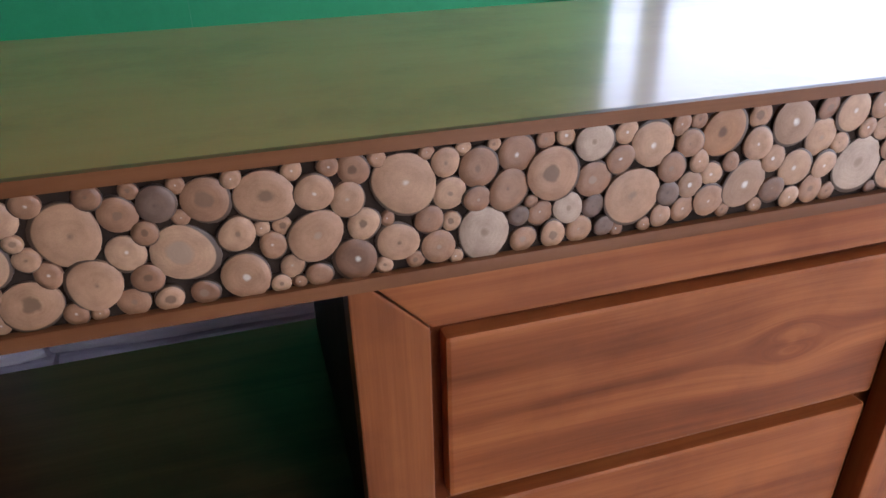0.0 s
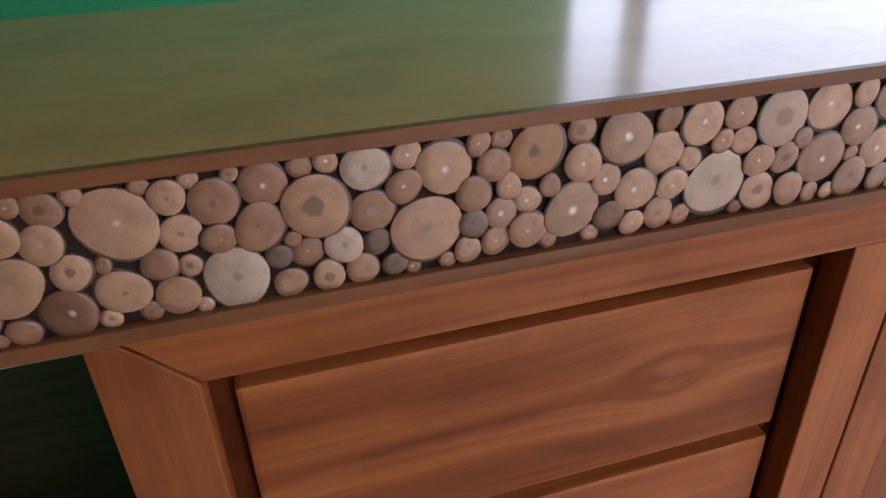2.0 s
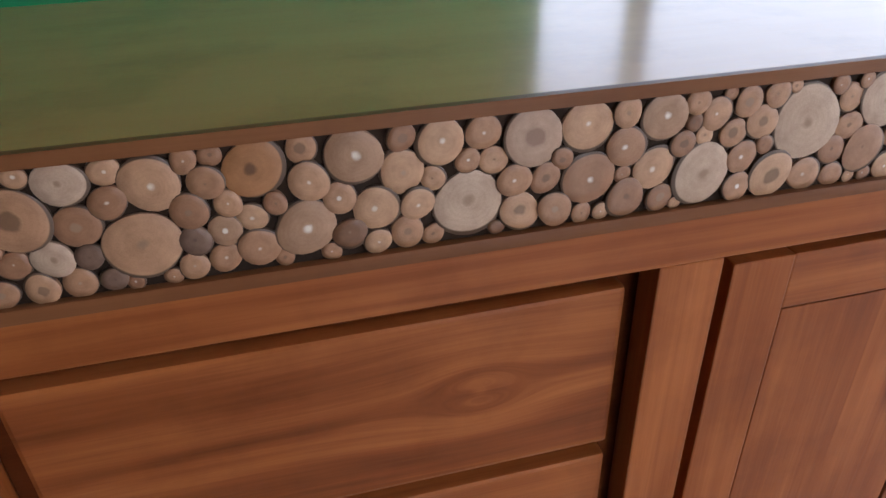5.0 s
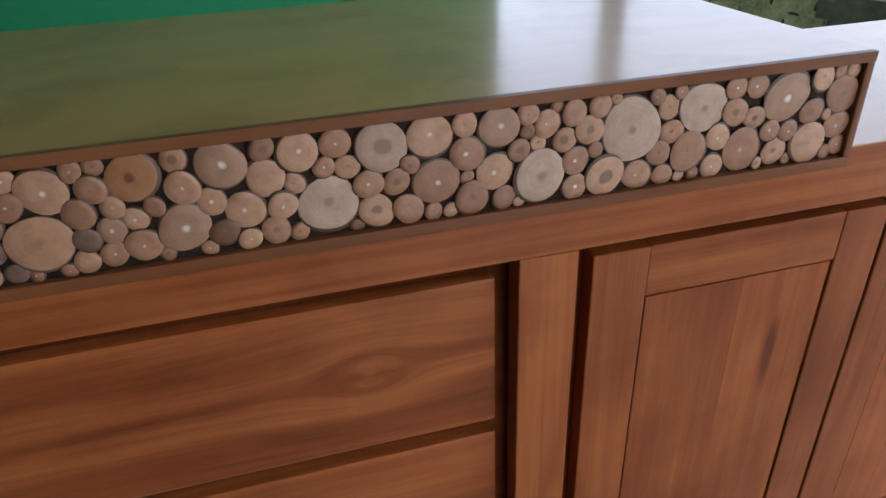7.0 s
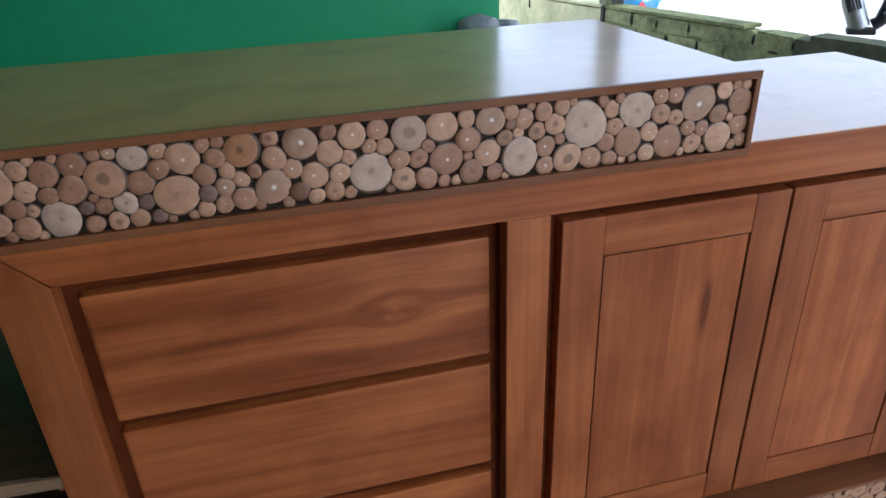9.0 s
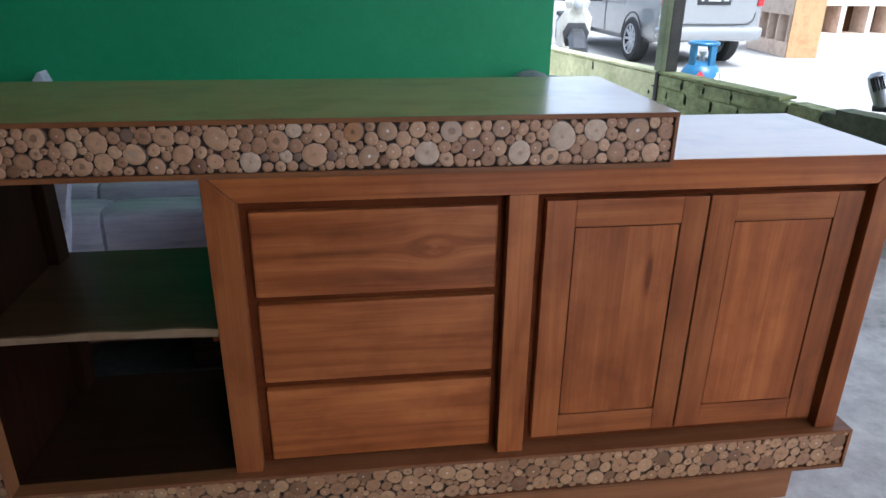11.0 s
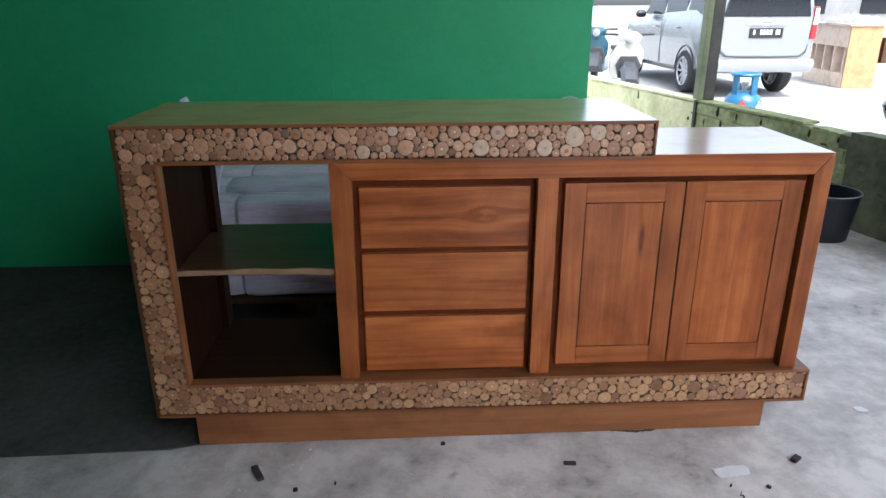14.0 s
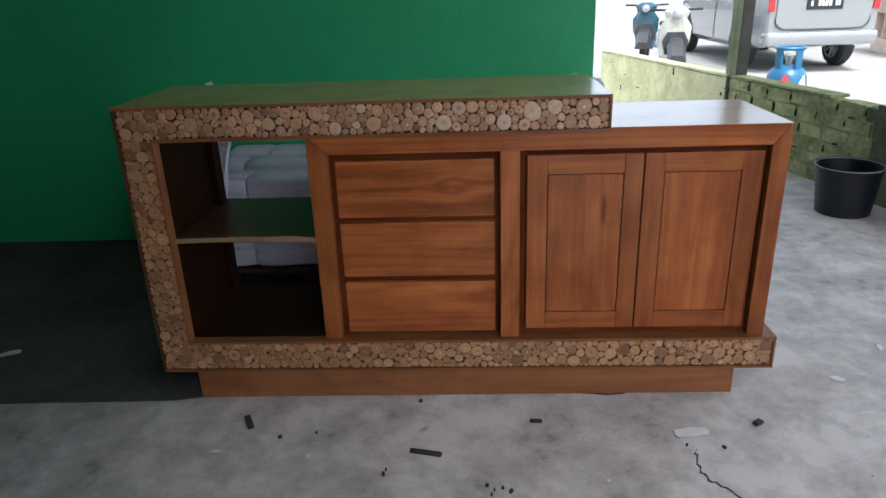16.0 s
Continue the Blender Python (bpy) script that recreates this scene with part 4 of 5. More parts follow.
part("wrap", box(B(), -0.10, 0.10, -0.055, 0.055, 0.0, 0.66, 0.012), M_FOAM, tall)
PN = thing("foam_parcel", (-0.275, 1.40, 0), "narrow torn panel in white foam against the green wall", "parcel")
part("wrap", prism(B(), [(-0.022, 0.0), (0.022, 0.0), (0.022, 0.755), (0.008, 0.792), (-0.002, 0.788), (-0.022, 0.76)], -0.03, 0.03, "y", 0.004), M_FOAM, PN)
for x, y, seed, size in ((1.41, 1.36, 3, 0.85), (1.48, 1.34, 8, 0.75)):
    heap = lathe(B(), [(0.01, 0.0), (0.07, 0.006), (0.085, 0.05), (0.07, 0.10), (0.05, 0.125), (0.015, 0.14)], 16)
    for v in heap.verts:
        v.co += Vector(noise.noise_vector(v.co * 16 + Vector((seed, 0, 0)))) * 0.022
    low = min(v.co.z for v in heap.verts)
    for v in heap.verts:
        v.co = (v.co - Vector((0, 0, low))) * size
    HB = thing("plastic_bag", (x, y, 0.659), "crumpled grey plastic sheet heaped on a wrapped panel", "bag")
    part("sheet", heap, M_GREY_SHEET, HB)
sheet = B()
box(sheet, -0.07, 0.0, -0.02, 0.02, 0.0, 0.735)
bmesh.ops.subdivide_edges(sheet, edges=sheet.edges[:], cuts=9, use_grid_fill=True)
for v in sheet.verts:
    v.co += Vector(noise.noise_vector(v.co * 17)) * 0.014
    v.co.x += 0.28 * (v.co.z - 0.57)
low = min(v.co.z for v in sheet.verts)
for v in sheet.verts:
    v.co.z -= low
sheet_th = thing("foam_sheet", (0.072, 0.575, 0), "crumpled white foam sheet leaning behind the sideboard", "foam sheet")
part("sheet", sheet, M_FOAM, sheet_th)


# ---- bucket ----
BK = thing("bucket", (2.86, 1.70, 0), "black plastic bucket with a pale rim beside the low wall", "bucket")
BK.scale = (0.9, 0.9, 0.9)
part("body", lathe(B(), [(0.135, 0.0), (0.143, 0.005), (0.172, 0.262), (0.179, 0.266), (0.179, 0.277), (0.168, 0.277), (0.138, 0.012), (0.001, 0.012)], 48), M_BLACK_PLASTIC, BK)
ring = [(0.1765 * math.cos(a), 0.1765 * math.sin(a), 0.276) for a in (2 * math.pi * k / 40 for k in range(41))]
# The rim's pale grey stands in for its highlight.
part("rim", tube(B(), ring, 0.004, 8), M_RIM_PLASTIC, BK, "grey rim with its highlight in the colour")
part("handle", tube(B(), [(0.181 * math.cos(a), 0.05 + 0.135 * math.sin(a), 0.268 + 0.012 * math.sin(a)) for a in (math.pi * k / 18 for k in range(19))], 0.0032), M_BLACK_PLASTIC, BK)


# ---- things in the yard ----
def wheel(parent, x, y, r, w, spokes=10):
    """A wheel whose axle runs along x."""
    m = pose(x, y, r, 0, 90, 0)
    ty = part("wheel", lathe(B(), [(0.002, -w * 0.08), (r * 0.60, -w * 0.08), (r * 0.66, -w / 2), (r * 0.9, -w / 2), (r, -w * 0.3), (r, w * 0.3), (r * 0.9, w / 2), (r * 0.66, w / 2), (r * 0.60, w * 0.08), (0.002, w * 0.08)], 28, m), M_RUBBER, parent)
    rim = B()
    for side in (-1, 1):
        tube(rim, [(x + side * w * 0.46, y + 0.645 * r * math.cos(a), r + 0.645 * r * math.sin(a)) for a in (2 * math.pi * k / 28 for k in range(29))], r * 0.035, 6)
        lathe(rim, [(0.002, 0.0), (r * 0.15, 0.0), (r * 0.13, side * w * 0.14), (0.002, side * w * 0.16)], 14, pose(x + side * w * 0.26, y, r, 0, 90, 0))
    for k in range(spokes):
        a = 2 * math.pi * k / spokes
        tube(rim, [(x - w * 0.3, y + 0.1 * r * math.cos(a), r + 0.1 * r * math.sin(a)), (x - w * 0.36, y + 0.62 * r * math.cos(a), r + 0.62 * r * math.sin(a))], r * 0.07, 6)
        tube(rim, [(x + w * 0.3, y + 0.1 * r * math.cos(a), r + 0.1 * r * math.sin(a)), (x + w * 0.36, y + 0.62 * r * math.cos(a), r + 0.62 * r * math.sin(a))], r * 0.07, 6)
    part("rim", rim, M_ALLOY if spokes > 5 else M_DARK_METAL, ty, "spoked alloy rim" if spokes > 5 else "dark spoked rim")
    return ty


def loft(bm, sections):
    """A skin through closed sections with the same number of points."""
    t = bmesh.new()
    rings = [[t.verts.new(p) for p in s] for s in sections]
    n = len(rings[0])
    for a, b in zip(rings, rings[1:]):
        for k in range(n):
            t.faces.new((a[k], a[(k + 1) % n], b[(k + 1) % n], b[k]))
    t.faces.new(rings[0][::-1])
    t.faces.new(rings[-1])
    bmesh.ops.recalc_face_normals(t, faces=t.faces[:])
    join(bm, t)
    return bm


def car_section(y, half, z0, z1, shoulder, top_half):
    """A cross section of a car: sill, bulging side, shoulder line and roof, left half mirrored to the right."""
    side = [(half * 0.90, z0), (half * 0.985, z0 + 0.08), (half, z0 + 0.30), (half * 0.985, shoulder - 0.12), (half * 0.955, shoulder),
            (top_half + (half * 0.955 - top_half) * 0.35, shoulder + (z1 - shoulder) * 0.66), (top_half, z1 - 0.06), (top_half * 0.85, z1 - 0.01), (0.0, z1)]
    left = [(-x, y, z) for x, z in side]
    right = [(x, y, z) for x, z in reversed(side[:-1])]
    return left + right


def car(at, turn=0.0):
    th = thing("car", at, "silver family car parked with its tail towards the workshop", "car", turn=turn)
    H = 0.75
    body = loft(B(), [car_section(0.0, H * 0.90, 0.40, 1.50, 1.06, 0.52), car_section(0.03, H * 0.95, 0.36, 1.56, 1.07, 0.55), car_section(0.16, H * 0.985, 0.33, 1.62, 1.07, 0.57),
                      car_section(0.7, H, 0.28, 1.68, 1.06, 0.60), car_section(1.9, H, 0.27, 1.70, 1.04, 0.60), car_section(2.6, H, 0.27, 1.62, 1.02, 0.58),
                      car_section(3.15, H, 0.27, 1.10, 1.00, 0.60), car_section(3.9, H * 0.96, 0.29, 0.98, 0.92, 0.62), car_section(4.15, H * 0.80, 0.34, 0.82, 0.78, 0.55)])
    part("body", body, M_CAR, th)
    part("bumper", prism(B(), [(-H * 0.93, 0.36), (H * 0.93, 0.36), (H * 0.97, 0.46), (H * 0.96, 0.545), (-H * 0.96, 0.545), (-H * 0.97, 0.46)], -0.07, 0.25, "y", 0.04), M_CAR, th)
    hatch = part("tailgate", prism(B(), [(-0.50, 0.575), (0.50, 0.575), (0.60, 0.66), (0.60, 1.07), (-0.60, 1.07), (-0.60, 0.66)], -0.022, 0.03, "y", 0.012), M_CAR, th)
    part("seam", tube(B(), [(-0.605, -0.020, 0.72), (-0.595, -0.022, 0.63), (-0.53, -0.024, 0.575), (-0.3, -0.026, 0.562), (0.3, -0.026, 0.562), (0.53, -0.024, 0.575), (0.595, -0.022, 0.63), (0.605, -0.020, 0.72)], 0.006, 6), M_RUBBER, hatch)
    part("rear_window", prism(B(), [(-0.60, 1.09), (0.60, 1.09), (0.52, 1.46), (-0.52, 1.46)], -0.016, 0.04, "y", 0.012), M_CAR_GLASS, th)
    plate = part("number_plate", box(B(), -0.23, 0.23, -0.036, -0.02, 0.815, 0.945, 0.004), M_PLATE, hatch, "black number plate with pale characters")
    for x0, x1 in ((-0.18, -0.155), (-0.085, -0.055), (-0.045, -0.012), (0.0, 0.033), (0.045, 0.08), (0.13, 0.155), (0.165, 0.187)):
        part("lettering_bar", box(B(), x0, x1, -0.0385, -0.035, 0.86, 0.925), M_PLATE_INK, plate)
    part("garnish", box(B(), -0.28, 0.28, -0.034, -0.02, 0.975, 1.0, 0.006), M_CAR, hatch)
    part("badge", prism(B(), [(-0.06, 1.03), (0.0, 1.018), (0.06, 1.03), (0.04, 1.05), (-0.04, 1.05)], -0.032, -0.02, "y", 0.004), M_ALLOY, hatch)
    for s in (-1, 1):
        lamp = part("tail_lamp", prism(B(), [(s * 0.62, 0.80), (s * 0.705, 0.80), (s * 0.70, 1.22), (s * 0.65, 1.22)], -0.024, 0.12, "y", 0.012), M_RED_LENS, th, "red tail lamp")
        part("clear_lens", prism(B(), [(s * 0.635, 0.985), (s * 0.707, 0.985), (s * 0.70, 1.20), (s * 0.65, 1.20)], -0.029, 0.10, "y", 0.01), M_CLEAR_LENS, lamp)
    glass = [(0.45, 1.12, 0.30, 1.50), (1.10, 1.12, 1.02, 1.55), (2.0, 1.10, 2.0, 1.55)]
    for (a0, z0, a1, z1), (b0, b1) in zip(glass, ((1.02, 0.95), (1.92, 1.92), (2.95, 2.35))):
        for s in (-1, 1):
            q = [(s * (H * 0.955 + 0.006 - 0.02), a0, z0), (s * (H * 0.955 - 0.014), b0, z0), (s * 0.655, b1, z1), (s * 0.655, a1, z1)]
            bm = bmesh.new()
            vs = [bm.verts.new(p) for p in q] + [bm.verts.new((p[0] - s * 0.05, p[1], p[2])) for p in q]
            for f in ((0, 1, 2, 3), (7, 6, 5, 4), (0, 4, 5, 1), (1, 5, 6, 2), (2, 6, 7, 3), (3, 7, 4, 0)):
                bm.faces.new([vs[i] for i in f])
            bmesh.ops.recalc_face_normals(bm, faces=bm.faces[:])
            part("side_window", bm, M_CAR_GLASS, th)
    for s in (-1, 1):
        for y in (0.82, 3.45):
            part("wheel_arch", tube(B(), [(s * (H + 0.002), y + 0.36 * math.cos(a), 0.32 + 0.36 * math.sin(a)) for a in (math.pi * k / 20 for k in range(21))], 0.009, 6), M_RUBBER, th)
            wheel(th, s * (H - 0.075), y, 0.315, 0.19)
        mirror = B()
        lathe(mirror, [(0.015, -0.09), (0.055, -0.065), (0.065, 0.0), (0.055, 0.065), (0.015, 0.09)], 14, pose(s * (H + 0.10), 2.72, 1.10, 0, 90, 0))
        part("wing_mirror", mirror, M_BLACK_PLASTIC, th)
        part("door_seam", box(B(), s * (H + 0.0015) - 0.003, s * (H + 0.0015) + 0.003, 1.93, 1.94, 0.36, 1.03), M_RUBBER, th)
        for y in (1.2, 2.15):
            part("door_handle", box(B(), s * (H + 0.012) - 0.012, s * (H + 0.012) + 0.012, y, y + 0.16, 0.90, 0.93, 0.006), M_CAR, th)
    return th


car((5.52, 7.85, -0.10))


def scooter(at, turn, material, colour):
    """A parked step-through scooter that faces -y."""
    th = thing("scooter", at, colour + " step-through scooter parked in the yard", "scooter", "parked scooters", turn)
    for y in (-0.62, 0.62):
        wheel(th, 0, y, 0.27, 0.09, 5)
    part("front_shield", loft(B(), [[(sx * w, y, z) for sx, y in ((-1, y0), (-0.6, y0 - 0.09), (0.6, y0 - 0.09), (1, y0), (0.9, y0 + 0.05), (-0.9, y0 + 0.05))]
                                    for w, y0, z in ((0.13, -0.40, 0.44), (0.20, -0.40, 0.60), (0.21, -0.42, 0.78), (0.13, -0.44, 0.90))]), material, th, "broad leg shield")
    part("inner_shield", prism(B(), [(-0.13, 0.42), (0.13, 0.42), (0.175, 0.60), (0.11, 0.72), (-0.11, 0.72), (-0.175, 0.60)], -0.515, -0.47, "y", 0.01), M_DARK_METAL, th, "dark grille in the leg shield")
    part("cowl", loft(B(), [[(sx * w, y, z) for sx, y in ((-1, y0), (-0.5, y0 - 0.08), (0.5, y0 - 0.08), (1, y0), (0.8, y0 + 0.12), (-0.8, y0 + 0.12))]
                            for w, y0, z in ((0.07, -0.46, 0.84), (0.14, -0.45, 0.90), (0.17, -0.44, 0.98), (0.09, -0.42, 1.04))]), material, th)
    part("mudguard", loft(B(), [[(sx * 0.12, y, z) for sx, z in ((-1, z0 - 0.05), (-0.6, z0 + 0.05), (0.6, z0 + 0.05), (1, z0 - 0.05))] for y, z0 in ((-0.95, 0.40), (-0.75, 0.56), (-0.6, 0.60), (-0.42, 0.54))]), M_DARK_METAL, th)
    part("fork", tube(B(), [(0, -0.62, 0.27), (0, -0.45, 0.75), (0, -0.40, 0.98)], 0.035), M_DARK_METAL, th)
    part("handlebar", tube(B(), [(-0.34, -0.30, 1.0), (-0.2, -0.38, 1.0), (0, -0.42, 0.98), (0.2, -0.38, 1.0), (0.34, -0.30, 1.0)], 0.016), M_RUBBER, th)
    part("headlamp", lathe(B(), [(0.01, -0.07), (0.06, -0.05), (0.07, 0.0), (0.06, 0.08), (0.01, 0.1)], 18, pose(0, -0.49, 0.95, 90, 0, 0)), M_GREY_LENS, th)
    part("floorboard", box(B(), -0.15, 0.15, -0.4, 0.12, 0.30, 0.36, 0.015), material, th)
    part("rear_body", loft(B(), [[(sx * w, y, z) for sx, z in ((-1, z0), (-1, z1 - 0.06), (-0.7, z1), (0.7, z1), (1, z1 - 0.06), (1, z0))]
                                 for w, y, z0, z1 in ((0.10, 0.05, 0.34, 0.66), (0.16, 0.2, 0.36, 0.72), (0.15, 0.55, 0.46, 0.74), (0.07, 0.92, 0.60, 0.76))]), material, th)
    part("seat", box(B(), -0.13, 0.13, 0.05, 0.78, 0.735, 0.80, 0.03), M_RUBBER, th, "black padded seat")
    muff = part("exhaust", lathe(B(), [(0.02, 0.0), (0.05, 0.02), (0.055, 0.4), (0.04, 0.44), (0.02, 0.45)], 18, pose(0.17, 0.28, 0.30, -72, 0, 0)), M_METAL, th, "steel exhaust silencer")
    guard = B()
    for k in range(5):
        box(guard, 0.218, 0.232, 0.36 + 0.05 * k, 0.385 + 0.05 * k, 0.29 + 0.016 * k, 0.37 + 0.016 * k, 0.003)
    part("heat_guard", guard, M_ALLOY, muff)
    return th


sc = scooter((3.50, 7.5, -0.10), -10, M_SCOOT_WHITE, "white")
sc.scale = (0.9, 0.9, 0.9)
sc = scooter((3.62, 9.4, -0.10), -16, M_SCOOT_BLUE, "blue")
sc.scale = (0.9, 0.9, 0.9)

# gas bottle
GB = thing("gas_bottle", (3.68, 4.44, -0.10), "blue steel gas bottle with a collar handle beyond the low wall", "gas bottle")
GB.scale = (1.08, 1.08, 1.08)
part("shell", lathe(B(), [(0.10, 0.0), (0.135, 0.02), (0.15, 0.07), (0.155, 0.14), (0.155, 0.34), (0.148, 0.40), (0.12, 0.455), (0.07, 0.485), (0.02, 0.49)], 32), M_CYL, GB)
for a in (20, 110, 200, 290):
    part("collar_strut", box(B(), -0.03, 0.03, -0.008, 0.008, 0.0, 0.16, 0.004), M_CYL, GB).matrix_basis = pose(0, 0, 0.46, 0, 0, a) @ pose(0, 0.10, 0)
part("collar_ring", tube(B(), [(0.105 * math.cos(a), 0.105 * math.sin(a), 0.62) for a in (2 * math.pi * k / 28 for k in range(29))], 0.014, 8), M_CYL, GB)
part("valve", lathe(B(), [(0.02, 0.48), (0.02, 0.53), (0.028, 0.535), (0.028, 0.56), (0.01, 0.565)], 14), M_METAL, GB)
part("sticker", prism(B(), [(-0.11, 0.38), (-0.07, 0.33), (-0.03, 0.38), (-0.07, 0.43)], -0.148, -0.125, "y", 0.002), M_STICKER_RED, GB, "red sticker")
part("sticker", prism(B(), [(0.02, 0.34), (0.09, 0.34), (0.075, 0.42)], -0.148, -0.12, "y", 0.002), M_STICKER_WHITE, GB, "white sticker")

# power tool on the low wall
PT = thing("power_tool", (3.335, 1.93, 0.498), "silver power tool with vent slots lying on the low wall", "power tool", turn=-38)
lean = pose(0, 0, 0.0, 0, -24, 0)
part("housing", lathe(B(), [(0.030, 0.0), (0.042, 0.006), (0.043, 0.12), (0.038, 0.16), (0.022, 0.175)], 24, pose(0, 0, 0.019) @ lean), M_METAL, PT)
vents = B()
for k in range(5):
    bm = box(B(), -0.004 + 0.012 * (k - 2), 0.002 + 0.012 * (k - 2), -0.0445, -0.030, 0.09, 0.155, 0.001)
    join(vents, bm, pose(0, 0, 0.019) @ lean)
part("vent_slots", vents, M_RUBBER, PT)
part("base", box(B(), -0.05, 0.06, -0.045, 0.045, 0.0, 0.022, 0.004), M_RUBBER, PT)
part("handle", tube(B(), [(0.045, 0.01, 0.035), (0.075, 0.01, 0.055), (0.092, 0.01, 0.12), (0.100, 0.01, 0.19), (0.106, 0.01, 0.26)], 0.028, 12), M_BLACK_PLASTIC, PT)
part("grip_head", prism(B(), [(0.050, 0.245), (0.15, 0.235), (0.165, 0.28), (0.125, 0.31), (0.07, 0.30)], -0.025, 0.045, "y", 0.008), M_BLACK_PLASTIC, PT)
for k in range(6):
    part("grip_rib", box(B(), 0.074 + 0.002 * k, 0.110 + 0.002 * k, -0.022, -0.012, 0.085 + 0.024 * k, 0.096 + 0.024 * k, 0.003), M_METAL, PT)

# unfinished cabinet in the yard
UC = thing("unfinished_cabinet", (7.41, 8.93, -0.10), "unfinished pale wooden cabinet with open square bays", "cabinet", turn=-8)
UC.scale = (1.08, 1.08, 1.08)
part("end_panel", box(B(), 0.0, 0.43, 0.0, 0.03, 0.0, 0.86, 0.003), M_RAW_WOOD, UC, "smooth pale end panel")
part("top", box(B(), -0.03, 0.46, -0.02, 1.45, 0.86, 0.89, 0.003), M_RAW_LIFTED, UC)
part("bottom", box(B(), 0.0, 0.43, 0.03, 1.43, 0.0, 0.20, 0.003), M_RAW_LIFTED, UC)
part("top_rail", box(B(), 0.0, 0.43, 0.03, 1.43, 0.57, 0.86, 0.003), M_RAW_LIFTED, UC)
# Bay shade is put into the back's dark colour.
part("back", box(B(), 0.40, 0.43, 0.03, 1.43, 0.20, 0.57), M_EDGE_AND_BACK, UC)
for y in (0.08, 0.42, 0.74, 1.06, 1.38):
    part("divider", box(B(), 0.0, 0.40, y, y + 0.03, 0.20, 0.57, 0.002), M_RAW_LIFTED, UC)
UD = thing("unfinished_cabinet", (8.5, 10.04, -0.10), "unfinished pale wooden cabinet with two open bays", "cabinet", turn=-8)
UD.scale = (1.08, 1.08, 1.08)
for name, span in (("top", (0.0, 1.3, -0.02, 0.5, 0.84, 0.87)), ("bottom", (0.0, 1.3, 0.0, 0.48, 0.0, 0.25)), ("top_rail", (0.0, 1.3, 0.0, 0.48, 0.66, 0.84)), ("back", (0.0, 1.3, 0.45, 0.48, 0.25, 0.66)),
                   ("divider", (0.0, 0.10, 0.0, 0.45, 0.25, 0.66)), ("divider", (0.42, 0.50, 0.0, 0.45, 0.25, 0.66)), ("divider", (0.85, 0.93, 0.0, 0.45, 0.25, 0.66)), ("divider", (1.22, 1.3, 0.0, 0.45, 0.25, 0.66))):
    # The back again takes the dark tone in place of bay shade.
    part(name, box(B(), *span, 0.003), M_EDGE_AND_BACK if name == "back" else M_RAW_LIFTED, UD)
cloth = B()
bmesh.ops.create_grid(cloth, x_segments=18, y_segments=18, size=0.5)
for v in cloth.verts:
    v.co = Vector((v.co.x * 0.42, v.co.y * 0.9, 0.04 + 0.22 * abs(noise.noise(v.co * 4.0)) * (1.0 - 0.6 * max(abs(v.co.x), abs(v.co.y)) / 0.5)))
ext = bmesh.ops.extrude_face_region(cloth, geom=cloth.faces[:])
for v in [g for g in ext["geom"] if isinstance(g, bmesh.types.BMVert)]:
    v.co.z = 0.0
bmesh.ops.recalc_face_normals(cloth, faces=cloth.faces[:])
cl = thing("cloth_heap", (7.69, 9.35, 0.863), "pale crumpled cloth heaped on the unfinished cabinet", "cloth")
part("cloth", cloth, M_CLOTH, cl)

# pale building behind the yard
back_house = thing("yard_building", (11.0, 16.0, -0.10), "pale plastered building behind the yard", "building")
part("wall", box(B(), -3.5, 6.0, 0, 0.2, 0, 3.4), M_PLASTER, back_house)
for x in (-2.6, -0.8, 1.0):
    part("window", box(B(), x, x + 0.9, -0.02, 0.05, 1.0, 2.2, 0.01), M_CAR_GLASS, back_house)
part("roof", box(B(), -3.8, 6.3, -0.6, 1.5, 3.4, 3.5), M_PLASTER, back_house)


# ---- scraps on the floor ----
def dark_bit(x, y, length, turn, w=0.013):
    th = part("dark_bit", box(B(), -length / 2, length / 2, -w / 2, w / 2, 0.0, 0.010, 0.003), M_DARK_BIT)
    th.matrix_basis = pose(x, y, 0.0, 0, 0, turn)
    tagged(th, "small dark piece on the concrete", "offcut", "floor scraps")


def scrap(x, y, a, b, turn, seed):
    bm = bmesh.new()
    g = random.Random(seed)
    prism(bm, [((a / 2) * math.cos(k * 0.785) * g.uniform(0.75, 1.1), (b / 2) * math.sin(k * 0.785) * g.uniform(0.75, 1.1)) for k in range(8)], 0.0, 0.003, "z")
    for v in bm.verts:
        v.co.z += 0.004 * g.random()
    lo = min(v.co.z for v in bm.verts)
    for v in bm.verts:
        v.co.z -= lo
    th = part("paper_scrap", bm, M_PAPER)
    th.matrix_basis = pose(x, y, 0.0, 0, 0, turn)
    tagged(th, "small pale scrap of paper on the concrete", "scrap", "floor scraps")


dark_bit(0.289, -0.123, 0.062, -62, 0.018)
dark_bit(0.814, -0.262, 0.088, -12)
dark_bit(1.120, -0.122, 0.034, -5, 0.010)
scrap(1.541, -0.175, 0.125, 0.05, 10, 1)
scrap(0.238, -0.256, 0.035, 0.018, 5, 2)
scrap(2.06, 0.091, 0.05, 0.03, -30, 3)
scrap(2.06, -0.085, 0.045, 0.012, 8, 5)
scrap(2.29, 0.283, 0.045, 0.02, 75, 6)
scrap(0.414, -0.025, 0.014, 0.008, 50, 7)
dark_bit(0.399, -0.193, 0.012, 20, 0.008)
# Small dark block in place of a chip in the concrete.
dark_bit(1.735, -0.133, 0.03, 35, 0.018)
scrap(-0.70, 0.29, 0.09, 0.05, 30, 9)
scrap(1.93, 0.42, 0.03, 0.012, 60, 4)
